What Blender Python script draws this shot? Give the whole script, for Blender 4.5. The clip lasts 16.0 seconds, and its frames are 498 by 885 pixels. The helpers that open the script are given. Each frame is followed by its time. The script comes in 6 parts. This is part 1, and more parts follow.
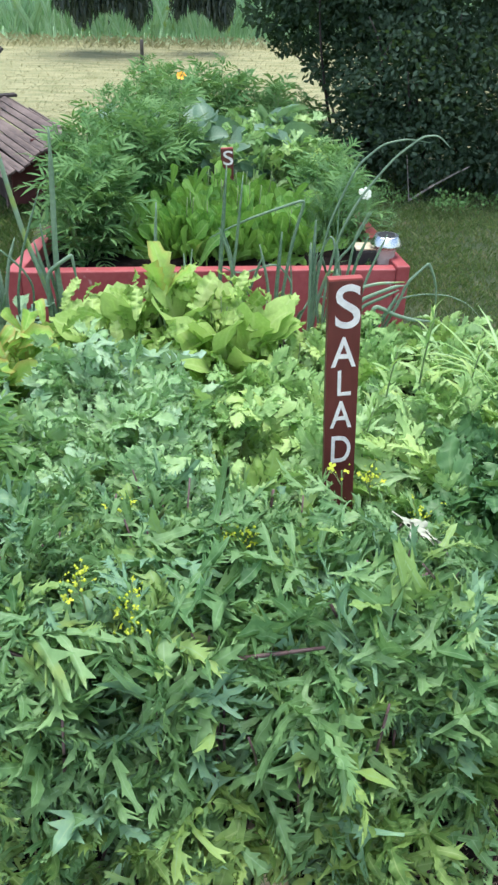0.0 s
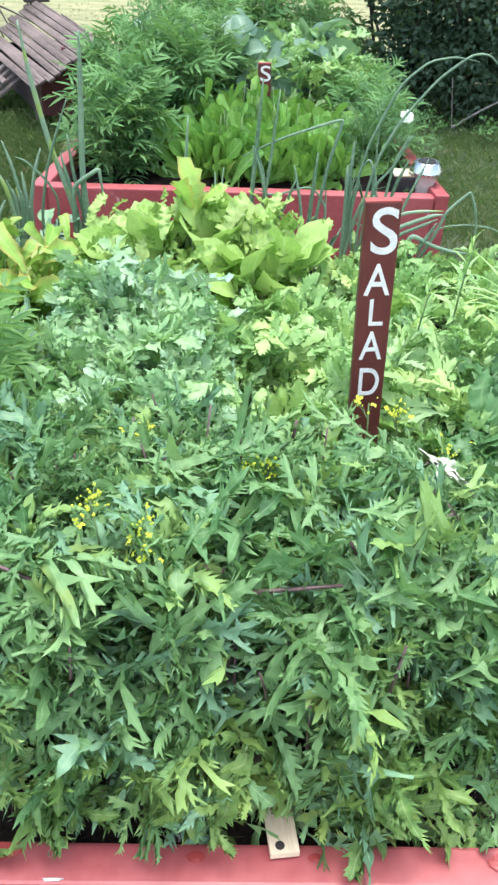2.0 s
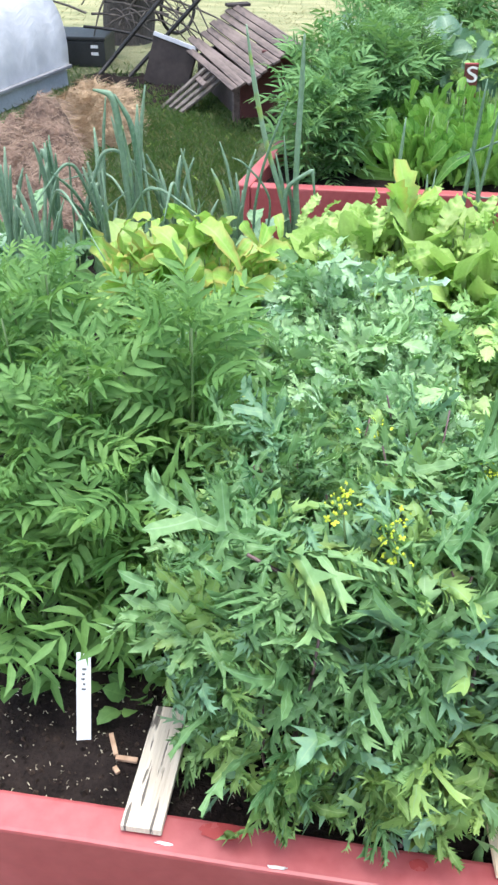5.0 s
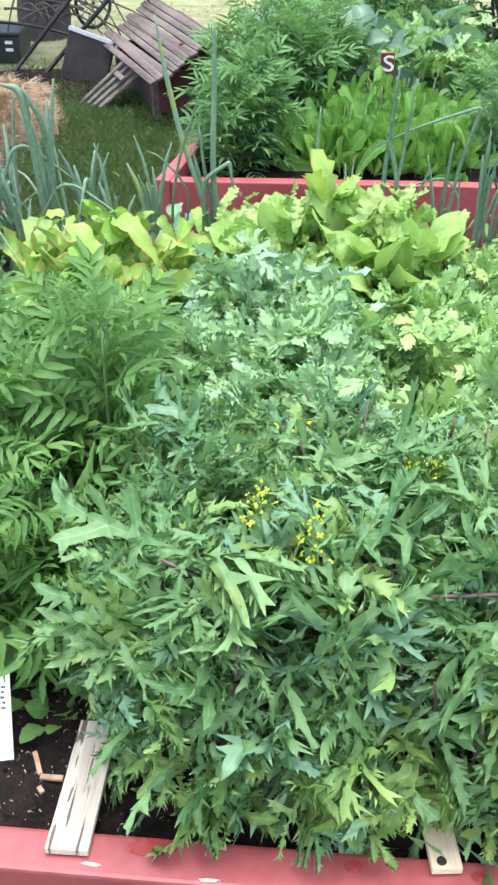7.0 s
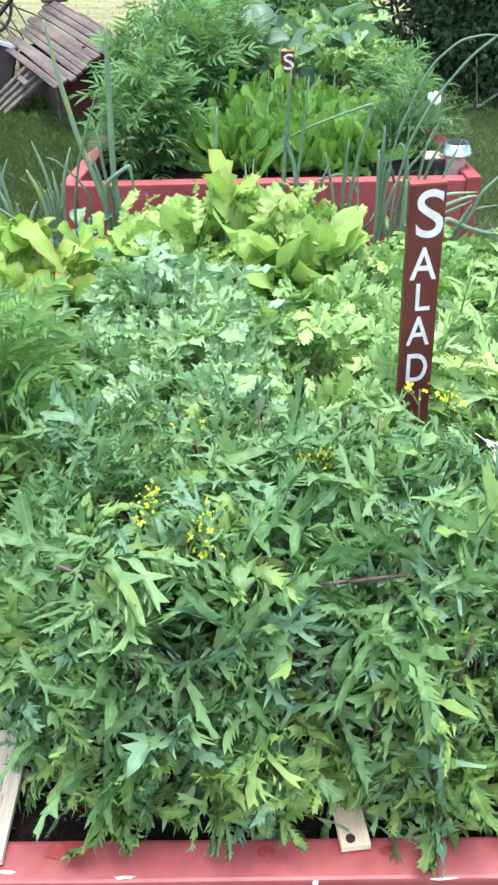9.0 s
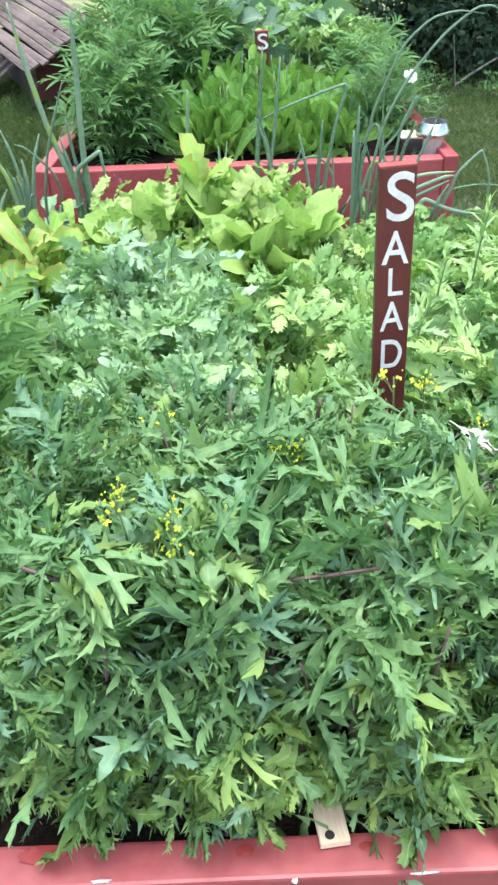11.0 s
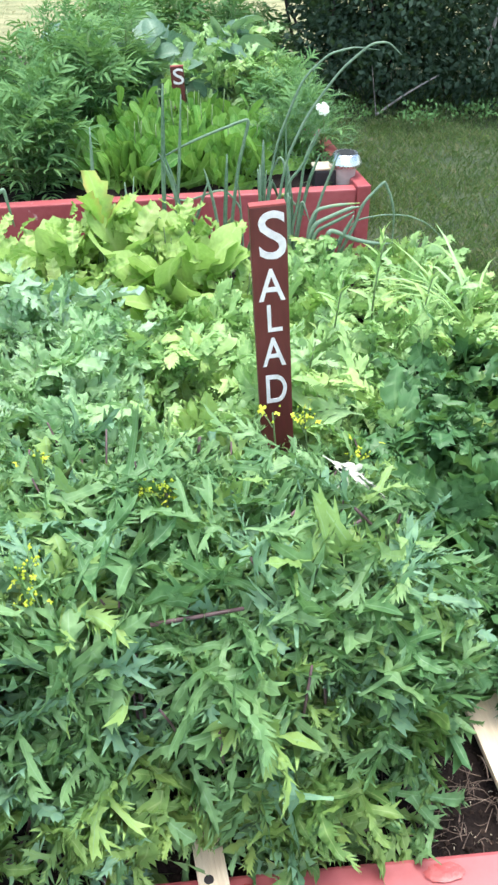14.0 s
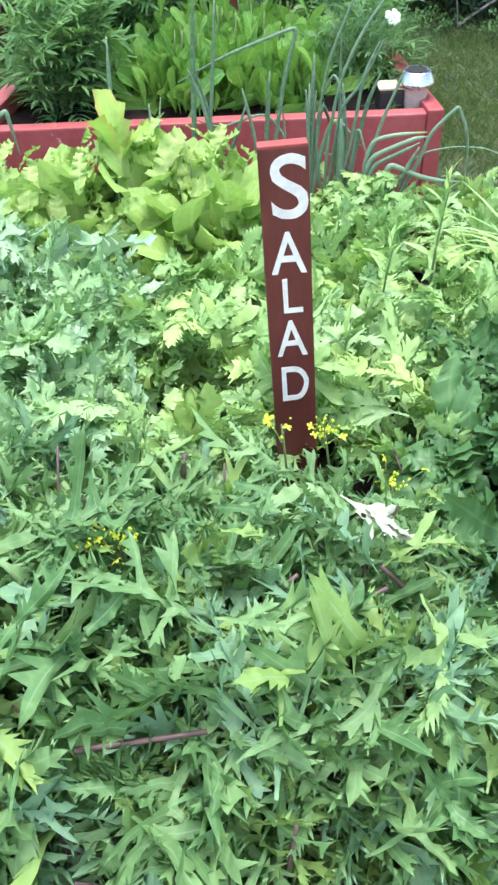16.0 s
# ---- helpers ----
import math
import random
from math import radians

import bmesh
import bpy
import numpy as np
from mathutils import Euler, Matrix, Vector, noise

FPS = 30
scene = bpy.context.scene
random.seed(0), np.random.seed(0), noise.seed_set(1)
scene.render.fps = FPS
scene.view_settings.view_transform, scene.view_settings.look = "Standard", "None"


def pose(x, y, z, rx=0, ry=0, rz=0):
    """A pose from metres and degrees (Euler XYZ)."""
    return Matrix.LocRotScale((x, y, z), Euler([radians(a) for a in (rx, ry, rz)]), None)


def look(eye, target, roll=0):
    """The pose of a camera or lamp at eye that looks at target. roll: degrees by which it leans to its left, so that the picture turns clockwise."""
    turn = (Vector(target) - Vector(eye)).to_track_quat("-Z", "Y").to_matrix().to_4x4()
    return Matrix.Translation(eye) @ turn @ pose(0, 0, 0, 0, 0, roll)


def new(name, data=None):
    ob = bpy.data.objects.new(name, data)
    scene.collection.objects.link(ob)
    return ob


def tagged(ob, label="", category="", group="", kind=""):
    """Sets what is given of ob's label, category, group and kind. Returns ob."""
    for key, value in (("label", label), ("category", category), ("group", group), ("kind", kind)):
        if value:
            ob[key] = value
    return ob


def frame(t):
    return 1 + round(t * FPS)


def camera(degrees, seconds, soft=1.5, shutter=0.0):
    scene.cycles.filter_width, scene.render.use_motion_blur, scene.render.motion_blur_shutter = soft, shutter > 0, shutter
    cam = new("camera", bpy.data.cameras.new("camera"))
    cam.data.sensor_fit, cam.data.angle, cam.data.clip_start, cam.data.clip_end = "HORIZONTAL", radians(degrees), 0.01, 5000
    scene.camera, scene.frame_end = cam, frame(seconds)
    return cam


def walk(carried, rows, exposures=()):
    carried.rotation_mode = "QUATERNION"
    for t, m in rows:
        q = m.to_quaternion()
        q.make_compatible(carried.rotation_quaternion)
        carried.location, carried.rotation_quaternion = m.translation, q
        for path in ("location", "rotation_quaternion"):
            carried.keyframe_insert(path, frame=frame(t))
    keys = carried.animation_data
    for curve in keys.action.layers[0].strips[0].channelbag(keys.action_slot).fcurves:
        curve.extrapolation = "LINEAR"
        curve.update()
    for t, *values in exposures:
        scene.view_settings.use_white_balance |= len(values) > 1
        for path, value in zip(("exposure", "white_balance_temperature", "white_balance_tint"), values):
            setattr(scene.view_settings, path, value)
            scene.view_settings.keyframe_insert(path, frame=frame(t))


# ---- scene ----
cam = camera(31.5, 16.0, 2.6)
PATH = [
    (0, (0.039, 0.163, 1.536), (0.247, 1.859, 0.496), 2.0),
    (0.5, (0.041, 0.162, 1.515), (0.251, 1.828, 0.429), 2.2),
    (1, (0.045, 0.168, 1.51), (0.251, 1.803, 0.377), 2.4),
    (1.5, (0.059, 0.185, 1.501), (0.249, 1.804, 0.343), 3.0),
    (2, (0.045, 0.207, 1.503), (0.199, 1.82, 0.33), 3.7),
    (2.5, (-0.005, 0.225, 1.494), (0.047, 1.842, 0.318), 3.6),
    (3, (-0.044, 0.225, 1.492), (-0.087, 1.84, 0.312), 3.1),
    (3.5, (-0.081, 0.222, 1.492), (-0.206, 1.83, 0.31), 2.4),
    (3.7, (-0.095, 0.218, 1.493), (-0.242, 1.824, 0.31), 2.3),
    (5.8, (-0.083, 0.197, 1.503), (-0.251, 1.807, 0.328), -0.9),
    (6, (-0.077, 0.201, 1.502), (-0.234, 1.815, 0.332), -1.1),
    (6.5, (-0.057, 0.222, 1.505), (-0.175, 1.843, 0.339), -1.3),
    (7, (-0.055, 0.238, 1.481), (-0.108, 1.847, 0.294), 0.4),
    (7.5, (-0.024, 0.24, 1.487), (-0.038, 1.835, 0.281), -0.1),
    (8, (0.001, 0.23, 1.495), (0.035, 1.833, 0.3), -0.3),
    (8.5, (0.007, 0.214, 1.496), (0.09, 1.824, 0.313), 0.4),
    (10.8, (0.026, 0.255, 1.484), (0.127, 1.831, 0.256), -0.1),
    (11, (0.037, 0.248, 1.489), (0.151, 1.829, 0.27), -0.5),
    (11.5, (0.063, 0.218, 1.513), (0.222, 1.818, 0.324), -0.7),
    (12, (0.091, 0.193, 1.518), (0.284, 1.801, 0.345), -0.9),
    (12.5, (0.101, 0.197, 1.516), (0.291, 1.808, 0.347), -1.5),
    (13, (0.12, 0.198, 1.513), (0.316, 1.81, 0.346), -1.4),
    (13.5, (0.134, 0.211, 1.516), (0.343, 1.822, 0.349), -1.1),
    (14, (0.162, 0.247, 1.507), (0.378, 1.851, 0.332), -0.2),
    (14.5, (0.225, 0.291, 1.452), (0.401, 1.859, 0.223), 1.3),
    (15, (0.276, 0.302, 1.435), (0.377, 1.832, 0.151), 0.7),
    (15.5, (0.285, 0.435, 1.408), (0.353, 1.952, 0.106), -0.7),
    (16, (0.288, 0.59, 1.398), (0.346, 2.103, 0.091), -1.5),
]
walk(cam, [(t, look(eye, target, roll)) for t, eye, target, roll in PATH], [(0, 1.19), (0.5, 1.36), (1.0, 1.47), (2.0, 1.61), (16, 1.61)])

# ---- world ----
world = bpy.data.worlds.new("overcast_sky")
scene.world = world
world.use_nodes = True
wn = world.node_tree
sky = wn.nodes.new("ShaderNodeTexSky")
sky.sky_type = "NISHITA"
sky.sun_disc = False
sky.sun_elevation, sky.sun_rotation = radians(58), radians(200)
sky.air_density, sky.dust_density = 1.3, 1.5
wn.links.new(sky.outputs[0], wn.nodes["Background"].inputs[0])
wn.nodes["Background"].inputs[1].default_value = 0.122
sun_data = bpy.data.lights.new("sun", "SUN")
sun_data.energy, sun_data.angle, sun_data.color = 2.3, radians(38), (1.0, 0.98, 0.94)
sun = new("sun", sun_data)
sun.matrix_world = look((0.45, 0.6, 4.0), (0, 0, 0))

# ---- materials ----


def rgb(c, a=1.0):
    return (*c, a)


def tree_of(name):
    m = bpy.data.materials.new(name)
    m.use_nodes = True
    nt = m.node_tree
    return m, nt, nt.nodes["Principled BSDF"], nt.nodes["Material Output"]


def node(nt, kind, **values):
    n = nt.nodes.new(kind)
    for k, v in values.items():
        n.inputs[k].default_value = v
    return n


def mixer(nt, fac, a, b, blend="MIX"):
    n = nt.nodes.new("ShaderNodeMix")
    n.data_type, n.blend_type = "RGBA", blend
    for sock, v in ((n.inputs[0], fac), (n.inputs[6], a), (n.inputs[7], b)):
        if isinstance(v, bpy.types.NodeSocket):
            nt.links.new(v, sock)
        else:
            sock.default_value = v if isinstance(v, float) else rgb(v)
    return n.outputs[2]


def maths(nt, op, a, b=0.0, clamp=False):
    n = nt.nodes.new("ShaderNodeMath")
    n.operation, n.use_clamp = op, clamp
    for sock, v in zip(n.inputs, (a, b)):
        if isinstance(v, bpy.types.NodeSocket):
            nt.links.new(v, sock)
        else:
            sock.default_value = v
    return n.outputs[0]


def noisy(nt, scale, detail=4.0, vector=None):
    n = node(nt, "ShaderNodeTexNoise", Scale=scale, Detail=detail)
    if vector is None:
        vector = nt.nodes.new("ShaderNodeTexCoord").outputs["Object"]
    nt.links.new(vector, n.inputs["Vector"])
    return n.outputs["Fac"]


def ramped(nt, fac, lo, hi):
    n = node(nt, "ShaderNodeMapRange")
    nt.links.new(fac, n.inputs[0])
    n.inputs[1].default_value, n.inputs[2].default_value = lo, hi
    return n.outputs[0]


def bumped(nt, bsdf, height, strength, dist=0.01):
    b = node(nt, "ShaderNodeBump", Strength=strength, Distance=dist)
    nt.links.new(height, b.inputs["Height"])
    nt.links.new(b.outputs[0], bsdf.inputs["Normal"])


def surface(name, c1, c2, scale=8.0, rough=0.7, bump=0.3, fine=60.0, metal=0.0, chips=None, stretch=None, dist=0.01):
    """A surface of two colours, mottled at two scales, with fine relief."""
    m, nt, bsdf, _ = tree_of(name)
    vec = nt.nodes.new("ShaderNodeTexCoord").outputs["Object"]
    if stretch:
        mp = nt.nodes.new("ShaderNodeMapping")
        mp.inputs["Scale"].default_value = stretch
        nt.links.new(vec, mp.inputs[0])
        vec = mp.outputs[0]
    big, small = noisy(nt, scale, 5.0, vec), noisy(nt, fine, 6.0, vec)
    both = maths(nt, "ADD", maths(nt, "MULTIPLY", big, 0.6), maths(nt, "MULTIPLY", small, 0.4))
    info = nt.nodes.new("ShaderNodeObjectInfo")
    both = maths(nt, "ADD", both, maths(nt, "MULTIPLY", maths(nt, "SUBTRACT", info.outputs["Random"], 0.5), 0.12))
    col = mixer(nt, ramped(nt, both, 0.36, 0.64), c1, c2)
    if chips:
        chip_col, lo = chips
        col = mixer(nt, ramped(nt, noisy(nt, scale * 2.3, 7.0, vec), lo, lo + 0.03), col, chip_col)
    nt.links.new(col, bsdf.inputs["Base Color"])
    bsdf.inputs["Roughness"].default_value, bsdf.inputs["Metallic"].default_value = rough, metal
    nt.links.new(maths(nt, "ADD", maths(nt, "MULTIPLY", small, 0.25), rough - 0.12), bsdf.inputs["Roughness"])
    bumped(nt, bsdf, both, bump, dist)
    return m


def leafy(name, c1, c2, rib, rough=0.45, through_light=0.3, veins=9.0, bloom=0.0, edge=None, gloss=0.4, aged=1.0, cool=None, warm=None, scattered=False):
    """A living leaf: colour differs leaf by leaf, a pale midrib, side veins, light shining through."""
    m, nt, bsdf, out = tree_of(name)
    info, geo = nt.nodes.new("ShaderNodeObjectInfo"), nt.nodes.new("ShaderNodeNewGeometry")
    tone = geo.outputs["Random Per Island"]
    if not scattered:
        per_leaf = nt.nodes.new("ShaderNodeAttribute")
        per_leaf.attribute_name = "leaf_tone"
        tone = per_leaf.outputs["Fac"]
    rnd = maths(nt, "FRACT", maths(nt, "ADD", info.outputs["Random"], tone))
    patch = noisy(nt, 5.0, 3.0, geo.outputs["Position"])
    speck = noisy(nt, 90.0, 4.0, geo.outputs["Position"])
    f = maths(nt, "ADD", maths(nt, "MULTIPLY", rnd, 0.65), maths(nt, "MULTIPLY", maths(nt, "SUBTRACT", patch, 0.4), 1.0), True)
    col = mixer(nt, f, c1, c2)
    for tint, turn in ((cool, 13.7), (warm, 29.3)):
        if tint:
            pick = maths(nt, "LESS_THAN", maths(nt, "FRACT", maths(nt, "MULTIPLY", rnd, turn)), tint[1])
            col = mixer(nt, maths(nt, "MULTIPLY", pick, maths(nt, "ADD", patch, 0.2, True)), col, tint[0])
    col = mixer(nt, maths(nt, "MULTIPLY", ramped(nt, speck, 0.45, 0.75), 0.35), col, [min(1, c * 1.35) for c in c2])
    uv = nt.nodes.new("ShaderNodeSeparateXYZ")
    nt.links.new(nt.nodes.new("ShaderNodeTexCoord").outputs["UV"], uv.inputs[0])
    side = maths(nt, "ABSOLUTE", maths(nt, "SUBTRACT", uv.outputs[0], 0.5))
    wave = maths(nt, "SINE", maths(nt, "MULTIPLY", maths(nt, "SUBTRACT", uv.outputs[1], maths(nt, "MULTIPLY", side, 0.5)), veins * 6.28))
    vein = maths(nt, "POWER", maths(nt, "ABSOLUTE", wave), 8.0)
    if edge:
        col = mixer(nt, maths(nt, "MULTIPLY", ramped(nt, side, 0.2, 0.5), ramped(nt, patch, 0.4, 0.6)), col, edge)
    col = mixer(nt, maths(nt, "MULTIPLY", vein, 0.1), col, rib)
    col = mixer(nt, maths(nt, "MULTIPLY", ramped(nt, side, 0.07, 0.02), 0.6), col, rib)
    old = ramped(nt, noisy(nt, 11.0, 5.0, geo.outputs["Position"]), 0.55, 0.66)
    col = mixer(nt, maths(nt, "MULTIPLY", old, maths(nt, "MULTIPLY", maths(nt, "GREATER_THAN", rnd, 0.87), aged)), col, (0.27, 0.38, 0.11))
    nt.links.new(col, bsdf.inputs["Base Color"])
    bsdf.inputs["Roughness"].default_value = rough
    bsdf.inputs["Specular IOR Level"].default_value = gloss
    if bloom:
        bsdf.inputs["Sheen Weight"].default_value, bsdf.inputs["Sheen Roughness"].default_value = bloom, 0.5
    bumped(nt, bsdf, maths(nt, "ADD", speck, maths(nt, "MULTIPLY", vein, -0.35)), 0.45, 0.002)
    tr = nt.nodes.new("ShaderNodeBsdfTranslucent")
    nt.links.new(mixer(nt, 0.5, col, (0.22, 0.42, 0.06)), tr.inputs[0])
    mx = node(nt, "ShaderNodeMixShader", Fac=through_light)
    nt.links.new(bsdf.outputs[0], mx.inputs[1])
    nt.links.new(tr.outputs[0], mx.inputs[2])
    nt.links.new(mx.outputs[0], out.inputs[0])
    return m


M_MIZUNA = leafy("mizuna_leaf", (0.068, 0.185, 0.07), (0.268, 0.445, 0.185), (0.31, 0.47, 0.26), rough=0.48, through_light=0.33, gloss=0.36, veins=0.0, cool=((0.22, 0.4, 0.28), 0.18), warm=((0.32, 0.48, 0.13), 0.15))
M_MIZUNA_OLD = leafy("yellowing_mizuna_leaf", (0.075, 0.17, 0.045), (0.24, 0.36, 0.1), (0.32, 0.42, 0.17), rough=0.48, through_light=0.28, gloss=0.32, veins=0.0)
M_MUSTARD = leafy("mustard_leaf", (0.2, 0.4, 0.13), (0.46, 0.66, 0.26), (0.46, 0.66, 0.3), rough=0.45, gloss=0.36, veins=0.0, through_light=0.36, cool=((0.4, 0.6, 0.31), 0.25), warm=((0.48, 0.66, 0.2), 0.15))
M_MUSTARD_DARK = leafy("dark_mustard_leaf", (0.055, 0.157, 0.06), (0.132, 0.274, 0.102), (0.17, 0.32, 0.13), rough=0.42, veins=0.0)
M_CURLY = leafy("curly_kale_leaf", (0.23, 0.43, 0.19), (0.44, 0.64, 0.33), (0.5, 0.66, 0.42), rough=0.5, gloss=0.3, veins=0.0, through_light=0.38, cool=((0.4, 0.59, 0.4), 0.28))
M_KALE = leafy("kale_leaf", (0.16, 0.33, 0.16), (0.36, 0.54, 0.31), (0.36, 0.54, 0.34), rough=0.45, bloom=0.05, veins=5.0, cool=((0.36, 0.54, 0.43), 0.3))
M_LETTUCE = leafy("lettuce_leaf", (0.28, 0.48, 0.11), (0.5, 0.66, 0.23), (0.54, 0.68, 0.3), through_light=0.38, veins=6.0, gloss=0.35)
M_REDLETTUCE = leafy("red_lettuce_leaf", (0.21, 0.44, 0.07), (0.4, 0.6, 0.14), (0.44, 0.6, 0.2), through_light=0.36, veins=6.0, gloss=0.35, edge=(0.48, 0.37, 0.12))
M_ROMAINE = leafy("romaine_leaf", (0.065, 0.22, 0.035), (0.27, 0.5, 0.1), (0.36, 0.56, 0.2), veins=6.0, through_light=0.3)
M_MARIGOLD = leafy("marigold_leaf", (0.065, 0.165, 0.048), (0.185, 0.345, 0.11), (0.18, 0.34, 0.11), rough=0.55, through_light=0.38, veins=0.0, aged=0.0, gloss=0.22, warm=((0.21, 0.37, 0.11), 0.2))
M_MARIGOLD_FAR = leafy("tall_marigold_leaf", (0.07, 0.18, 0.065), (0.2, 0.36, 0.14), (0.13, 0.26, 0.1), rough=0.6, veins=0.0, aged=0.0, gloss=0.15)
M_FENNEL = leafy("fennel_leaf", (0.066, 0.167, 0.072), (0.165, 0.314, 0.144), (0.15, 0.3, 0.12), veins=0.0)
M_BROC = leafy("brassica_leaf", (0.077, 0.176, 0.12), (0.22, 0.353, 0.24), (0.26, 0.38, 0.27), veins=5.0, bloom=0.1)
M_LEEK = leafy("leek_leaf", (0.08, 0.16, 0.095), (0.26, 0.37, 0.26), (0.16, 0.28, 0.18), rough=0.42, through_light=0.12, veins=0.0, bloom=0.06)
M_SHRUB = leafy("shrub_leaf", (0.018, 0.04, 0.026), (0.052, 0.092, 0.064), (0.05, 0.08, 0.055), rough=0.65, through_light=0.18, veins=0.0, gloss=0.12, aged=0.0, scattered=True)
M_WEEP = leafy("weeping_leaf", (0.015, 0.03, 0.024), (0.035, 0.055, 0.044), (0.04, 0.05, 0.04), through_light=0.1, veins=0.0, aged=0.0, scattered=True)
M_GRASS = leafy("grass_blade", (0.036, 0.084, 0.028), (0.112, 0.174, 0.062), (0.1, 0.155, 0.054), through_light=0.25, veins=0.0, gloss=0.25, warm=((0.22, 0.2, 0.1), 0.22), scattered=True)
M_TUFT = leafy("tuft_blade", (0.06, 0.115, 0.04), (0.17, 0.24, 0.1), (0.16, 0.22, 0.09), through_light=0.3, veins=0.0, gloss=0.25, warm=((0.28, 0.26, 0.15), 0.2), scattered=True)
M_HAYBLADE = surface("dry_grass", (0.3, 0.3, 0.15), (0.44, 0.42, 0.25), 3, 0.8, 0.1)
# pale mint crop, with the haze over the far field put into its colour
M_CROP = leafy("crop_blade", (0.24, 0.42, 0.24), (0.42, 0.6, 0.42), (0.2, 0.3, 0.12), through_light=0.3, veins=0.0, scattered=True)
M_DEAD = surface("withered_leaf", (0.42, 0.36, 0.24), (0.6, 0.56, 0.44), 20, 0.8, 0.2)
M_PALELEAF = surface("bleached_leaf", (0.3, 0.33, 0.24), (0.46, 0.48, 0.38), 20, 0.8, 0.2)
M_STEM = surface("green_stem", (0.10, 0.17, 0.06), (0.17, 0.25, 0.10), 20, 0.5, 0.1)
M_PURPLE = surface("purple_stem", (0.06, 0.035, 0.04), (0.15, 0.09, 0.09), 25, 0.5, 0.1)
M_YELLOW = leafy("yellow_petal", (0.68, 0.75, 0.06), (0.82, 0.87, 0.13), (0.76, 0.82, 0.1), rough=0.6, through_light=0.45, veins=0.0, aged=0.0, gloss=0.2)
M_ORANGE = surface("orange_petal", (0.85, 0.33, 0.02), (0.9, 0.45, 0.03), 40, 0.6, 0.1)
M_WHITE = surface("white_petal", (0.36, 0.43, 0.35), (0.56, 0.61, 0.53), 40, 0.6, 0.1)
M_RED = surface("red_paint", (0.31, 0.062, 0.066), (0.42, 0.105, 0.11), 5, 0.42, 0.25, 45, chips=((0.62, 0.42, 0.4), 0.735), dist=0.004)
M_REDDARK = surface("wet_red_paint", (0.31, 0.048, 0.048), (0.37, 0.065, 0.062), 12, 0.25, 0.15)
M_SIGN = surface("maroon_paint", (0.1, 0.021, 0.019), (0.15, 0.034, 0.03), 14, 0.5, 0.3, 90, chips=((0.04, 0.02, 0.02), 0.72), stretch=(1, 1, 0.25), dist=0.004)
M_SIGNEDGE = surface("worn_red_edge", (0.26, 0.04, 0.04), (0.34, 0.07, 0.06), 20, 0.6, 0.3)
M_LETTER = surface("white_sign_paint", (0.68, 0.67, 0.66), (0.84, 0.83, 0.82), 30, 0.5, 0.3, 120, dist=0.003)
M_SOIL = surface("dark_soil", (0.006, 0.0045, 0.0045), (0.026, 0.019, 0.017), 22, 0.95, 1.0, 140, chips=((0.16, 0.13, 0.1), 0.76), dist=0.012)
M_CHIP = surface("wood_chip", (0.3, 0.18, 0.11), (0.5, 0.33, 0.22), 25, 0.8, 0.3)
M_STICK = surface("grey_stick", (0.2, 0.19, 0.18), (0.34, 0.32, 0.3), 25, 0.8, 0.3)
M_TWIG = surface("dry_twig", (0.1, 0.068, 0.05), (0.25, 0.18, 0.135), 25, 0.8, 0.3)
M_PALEWOOD = surface("pale_wood", (0.60, 0.47, 0.32), (0.76, 0.64, 0.47), 9, 0.7, 0.3, 70, stretch=(3, 0.35, 3))
M_OLDWOOD = surface("flaking_white_wood", (0.45, 0.38, 0.3), (0.7, 0.62, 0.51), 10, 0.8, 0.6, 60, chips=((0.12, 0.1, 0.085), 0.58), stretch=(4.5, 0.35, 1), dist=0.006)
M_TAG = surface("white_plastic", (0.78, 0.79, 0.80), (0.86, 0.87, 0.88), 20, 0.4, 0.05)
M_INK = surface("grey_ink", (0.08, 0.08, 0.09), (0.16, 0.16, 0.17), 60, 0.6, 0.0)
M_ROOFWOOD = surface("weathered_slat", (0.06, 0.045, 0.042), (0.2, 0.155, 0.14), 8, 0.85, 0.5, 50, stretch=(0.3, 3, 3), dist=0.006)
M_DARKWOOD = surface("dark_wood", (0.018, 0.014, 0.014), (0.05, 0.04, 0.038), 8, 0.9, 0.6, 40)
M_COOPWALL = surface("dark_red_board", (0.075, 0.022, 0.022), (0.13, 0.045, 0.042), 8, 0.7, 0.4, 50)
# coop boards with the shade of the left face in their colour
M_COOPSHADE = surface("shaded_coop_board", (0.045, 0.034, 0.032), (0.1, 0.075, 0.07), 8, 0.85, 0.5, 50)
M_STRAW = surface("straw_golden", (0.3, 0.205, 0.125), (0.5, 0.37, 0.24), 12, 0.9, 0.8, 70, stretch=(1, 1, 2.5), dist=0.03)
M_OLDHAY = surface("old_hay", (0.075, 0.047, 0.036), (0.27, 0.18, 0.135), 14, 0.9, 1.0, 60, dist=0.03)
M_HAYSTRAND = surface("hay_strand", (0.1, 0.066, 0.048), (0.34, 0.24, 0.18), 30, 0.9, 0.2)
M_CLOD = surface("soil_clod", (0.012, 0.009, 0.008), (0.055, 0.038, 0.03), 60, 0.95, 0.5)
for dull in (M_SOIL, M_CLOD):
    dull.node_tree.nodes["Principled BSDF"].inputs["Specular IOR Level"].default_value = 0.12
M_BUD = leafy("yellow_green_bud", (0.5, 0.64, 0.06), (0.74, 0.8, 0.1), (0.6, 0.7, 0.1), rough=0.6, through_light=0.3, veins=0.0, aged=0.0, gloss=0.2)
M_DEADWOOD = surface("dark_dead_wood", (0.05, 0.042, 0.038), (0.15, 0.13, 0.115), 25, 0.85, 0.4)
M_BLACK = surface("black_plastic", (0.015, 0.016, 0.018), (0.03, 0.032, 0.035), 10, 0.5, 0.1)
